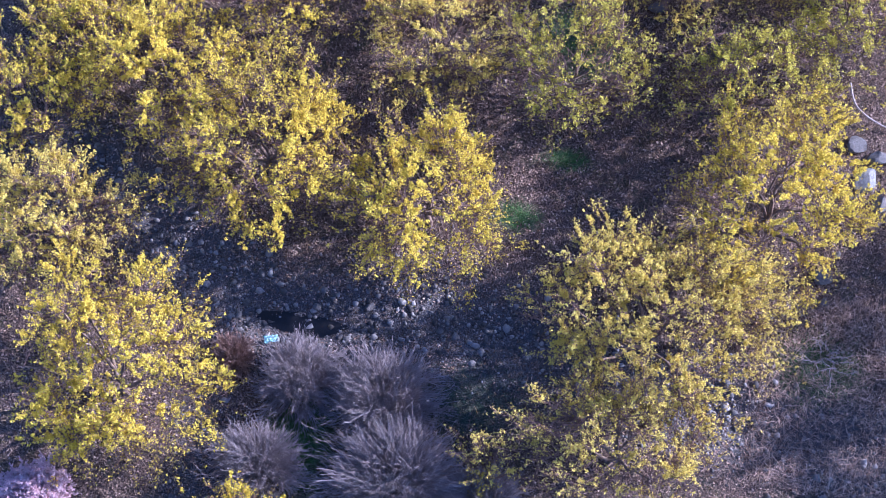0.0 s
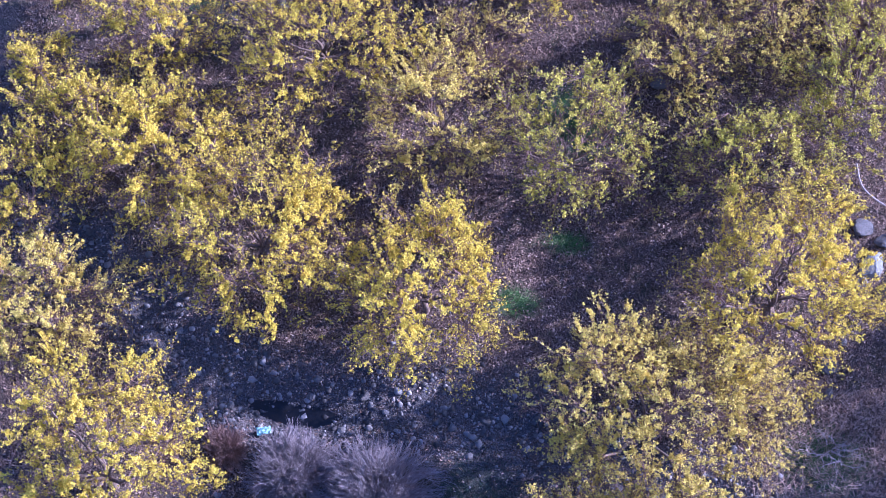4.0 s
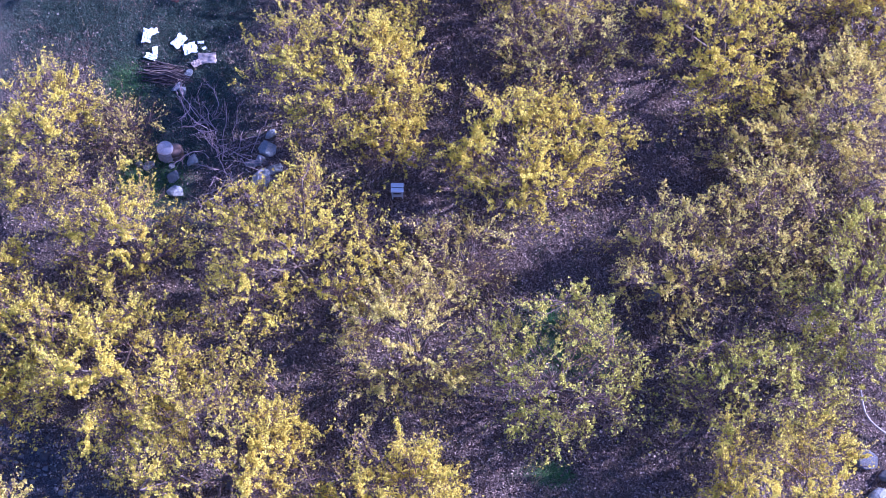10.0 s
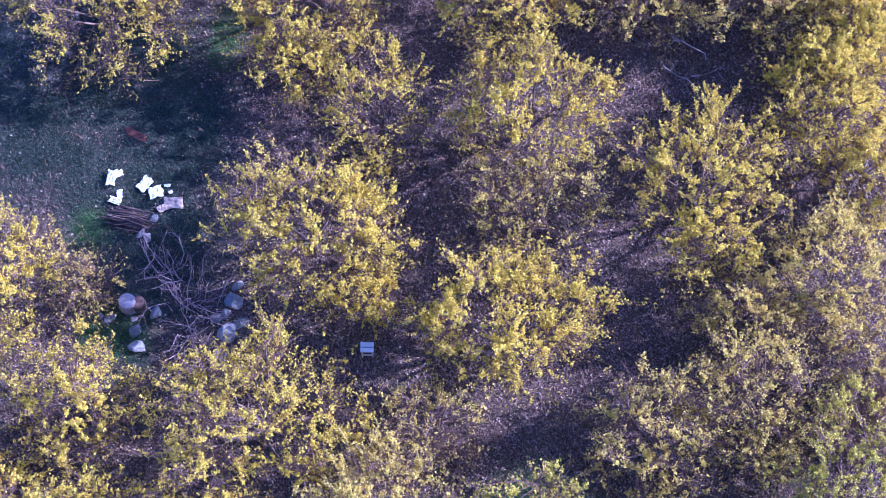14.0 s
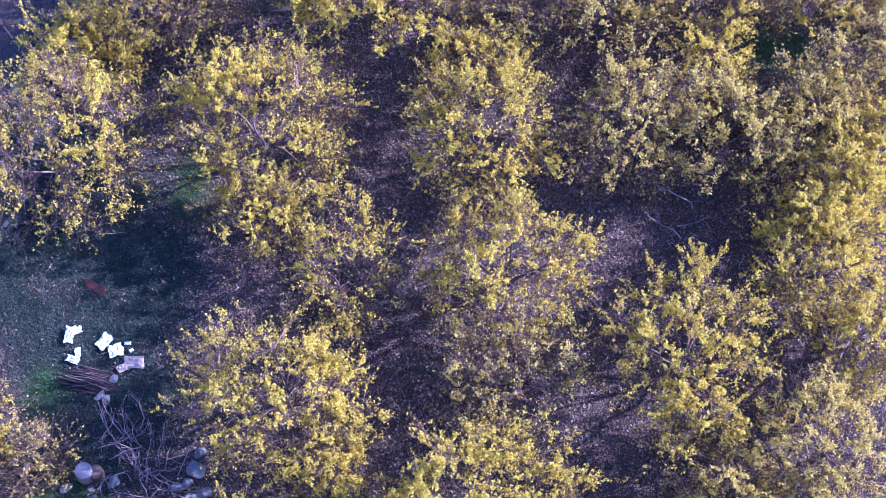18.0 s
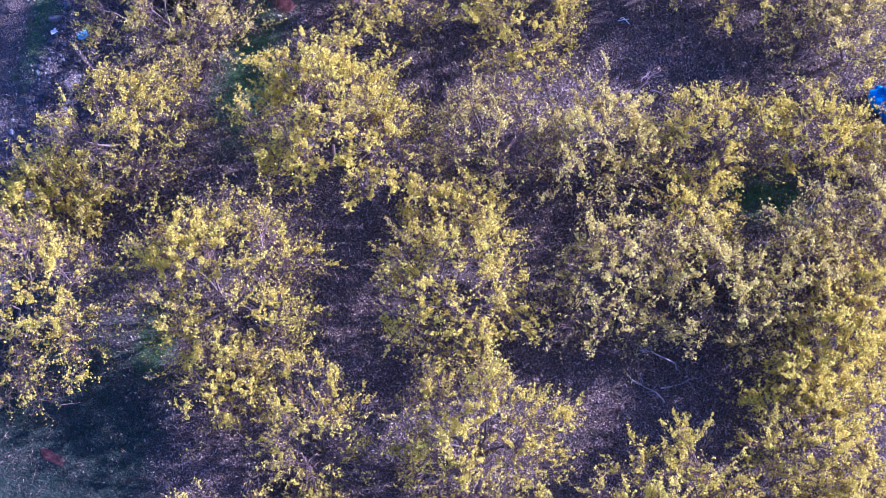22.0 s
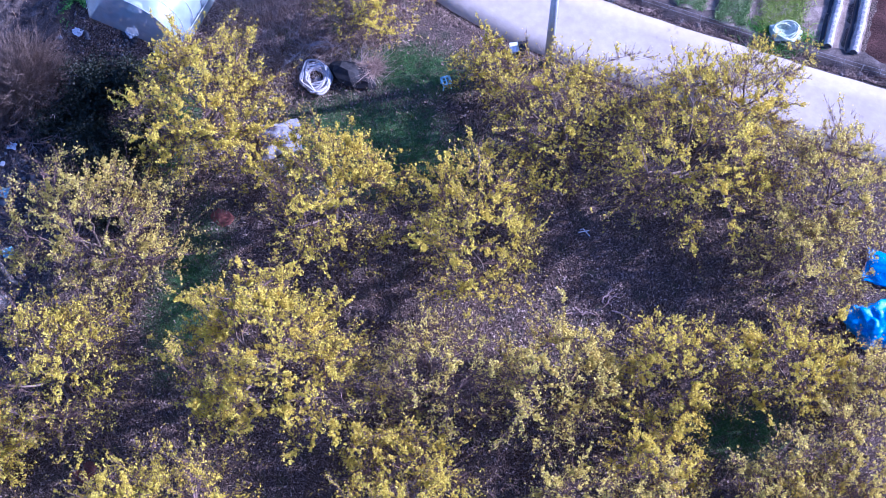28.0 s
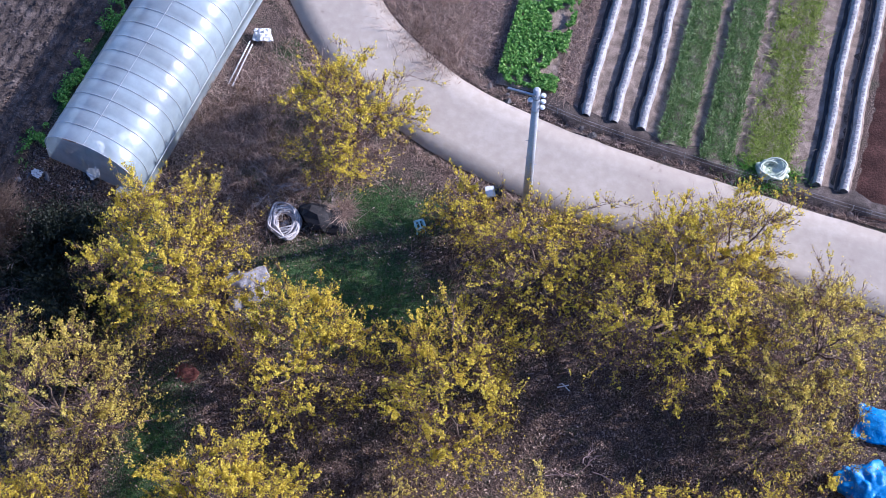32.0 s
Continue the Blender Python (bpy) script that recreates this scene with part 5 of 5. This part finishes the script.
part("sawn_face", cyl(0.2, 0.19, 0.015, 18), STAVE, drum, at=(0, 0, 0.42))
stump = thing("hollow_stump", "brown tree stump with a dark disc as shaded hollow", "stump", (4.9, 32.65, gz(4.9, 32.65)), 0)
part("wood", cyl(0.36, 0.27, 0.55, 14), STAVE, stump)
# flat dark disc paints the shade of a hollow on the solid top
part("hollow", cyl(0.2, 0.2, 0.02, 14), DARK, stump, at=(0, 0, 0.55))
lg = part("fallen_log", tubes(np.array([[(-0.45, 0, 0.14), (0, 0.03, 0.15), (0.45, 0, 0.14)]]), [0.14], [0.12], 12), BARK)
lg.matrix_world = pose(-1.67, 34.3, gz(-1.67, 34.3), 0, 0, -20)
tagged(lg, "short fallen log on leaf litter", "log")


def brush(name, label, x, y, n, reach, high, seed, material, thick=0.014):
    rg = np.random.default_rng(seed)
    pile = thing(name, label, "branches", (x, y, gz(x, y)), 0)
    for k in range(n):
        a = rg.uniform(0, 2 * np.pi)
        w = unit(np.array([[math.cos(a), math.sin(a), rg.uniform(0.0, high)]]))
        p = grow(rg, np.array([[*rg.normal(0, reach * 0.28, 2), rg.uniform(0.05, 0.25)]]), w, np.array([reach * rg.uniform(0.6, 1.1)]), 6, 0.07)
        s, w2 = along(p, np.zeros(9, int), rg.uniform(0.25, 1, 9))
        q = grow(rg, s, unit(w2 + rg.normal(0, 0.5, (9, 3))), rg.uniform(0.25, 0.6, 9) * reach * 0.6, 5, 0.07)
        stick = part("branch", tubes(p, [thick * 1.5], [thick * 0.6], 5), material, pile, smooth=True)
        part("twig_spray", tubes(q, np.full(9, thick * 0.6), np.full(9, thick * 0.3), 3), material, stick, kind="stuff")


brush("brush_pile", "pile of pinkish grey pruned branches between boulders", -10.9, 36.0, 30, 1.75, 0.8, 1, PRUNED, 0.010)
brush("brush_pile", "grey pruned branches lying on winter grass", -11.9, 37.2, 12, 1.4, 0.6, 21, PRUNED, 0.010)
pile = thing("stick_pile", "low stack of dark parallel cut sticks on grass", "branches", (-13.6, 38.9, gz(-13.6, 38.9)), -6)
rg = np.random.default_rng(2)
for k in range(54):
    cy, half_l = rg.normal(0, 0.17), rg.uniform(0.35, 0.85)
    cx, lift, tilt = rg.normal(0, 0.12), 0.04 + 0.3 * rg.uniform(0, 1) * max(0.0, 1 - abs(cy) / 0.4), rg.normal(0, 0.12)
    p = np.array([[(cx - half_l, cy - tilt * half_l, lift * 0.7), (cx, cy + rg.normal(0, 0.03), lift + 0.05), (cx + half_l, cy + tilt * half_l, lift * 0.7)]])
    part("stick", tubes(p, [rg.uniform(0.014, 0.028)], [0.012], 5), DARK_BARK if k % 6 else BARK, pile)
brush("dead_branch", "bleached dead branch lying between trees", 4.0, 47.3, 3, 1.5, 0.5, 3, DEAD_WOOD, 0.02)
brush("dead_branch", "pinkish dead branch standing in orchard shade", 2.4, 57.5, 4, 0.9, 0.9, 4, PRUNED, 0.014)
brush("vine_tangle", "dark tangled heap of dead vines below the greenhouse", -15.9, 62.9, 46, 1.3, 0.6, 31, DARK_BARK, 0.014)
brush("vine_tangle", "brown tangled dead vines at the field corner", -17.3, 61.9, 40, 1.3, 0.7, 32, TWIG, 0.012)
brush("prunings", "cut branches lying at the ditch", -17.0, 61.8, 8, 1.6, 0.4, 5, DEAD_WOOD, 0.014)
brush("prunings", "dry reeds and stems lying on the bank", 10.0, 20.3, 14, 0.9, 0.7, 6, DEAD_WOOD, 0.01)
brush("prunings", "dry prunings heaped at the orchard edge", -8.4, 66.0, 16, 1.0, 0.4, 7, DEAD_WOOD, 0.01)
brush("straw_stems", "grey stems stacked against the compost heap", -6.65, 65.45, 10, 0.6, 0.5, 8, DEAD_WOOD, 0.01)
for pts3, lab in (([(10.35, 45.3, 0.5), (10.15, 44.2, 0.45), (9.75, 43.4, 0.3), (9.6, 42.6, 0.1)], "long bleached bent branch at the orchard edge"), ([(9.55, 44.8, 0.2), (9.5, 43.9, 0.3), (9.45, 43.2, 0.1)], "weathered grey stick leaning at the orchard edge"), ([(10.2, 30.4, 0.6), (10.5, 29.6, 0.4), (11.4, 29.1, 0.2), (12.2, 29.0, 0.1)], "pale plastic hose curling over boulders")):
    tagged(part("long_branch" if "hose" not in lab else "hose", tubes(spline(pts3, 6)[None], [0.035], [0.022], 6), DEAD_WOOD, smooth=True), lab, "branch" if "hose" not in lab else "hose")

# bare rusty soil spots along the trodden path
for k, (x, y, w, h, a) in enumerate(((-14.15, 42.1, 1.1, 0.45, -25), (-12.7, 50.1, 0.8, 0.5, 10), (-10.2, 59.3, 0.7, 0.9, 30), (-12.6, 50.4, 0.5, 0.4, 0))):
    ob = part("bare_soil", boulder(w / 2, h / 2, 0.07, 70 + k, 3), RUST_SOIL)
    ob.matrix_world = pose(x, y, gz(x, y) - 0.02, 0, 0, a)
    tagged(ob, "low mound of bare rust-red soil", "soil", "rusty soil spots", kind="structure")
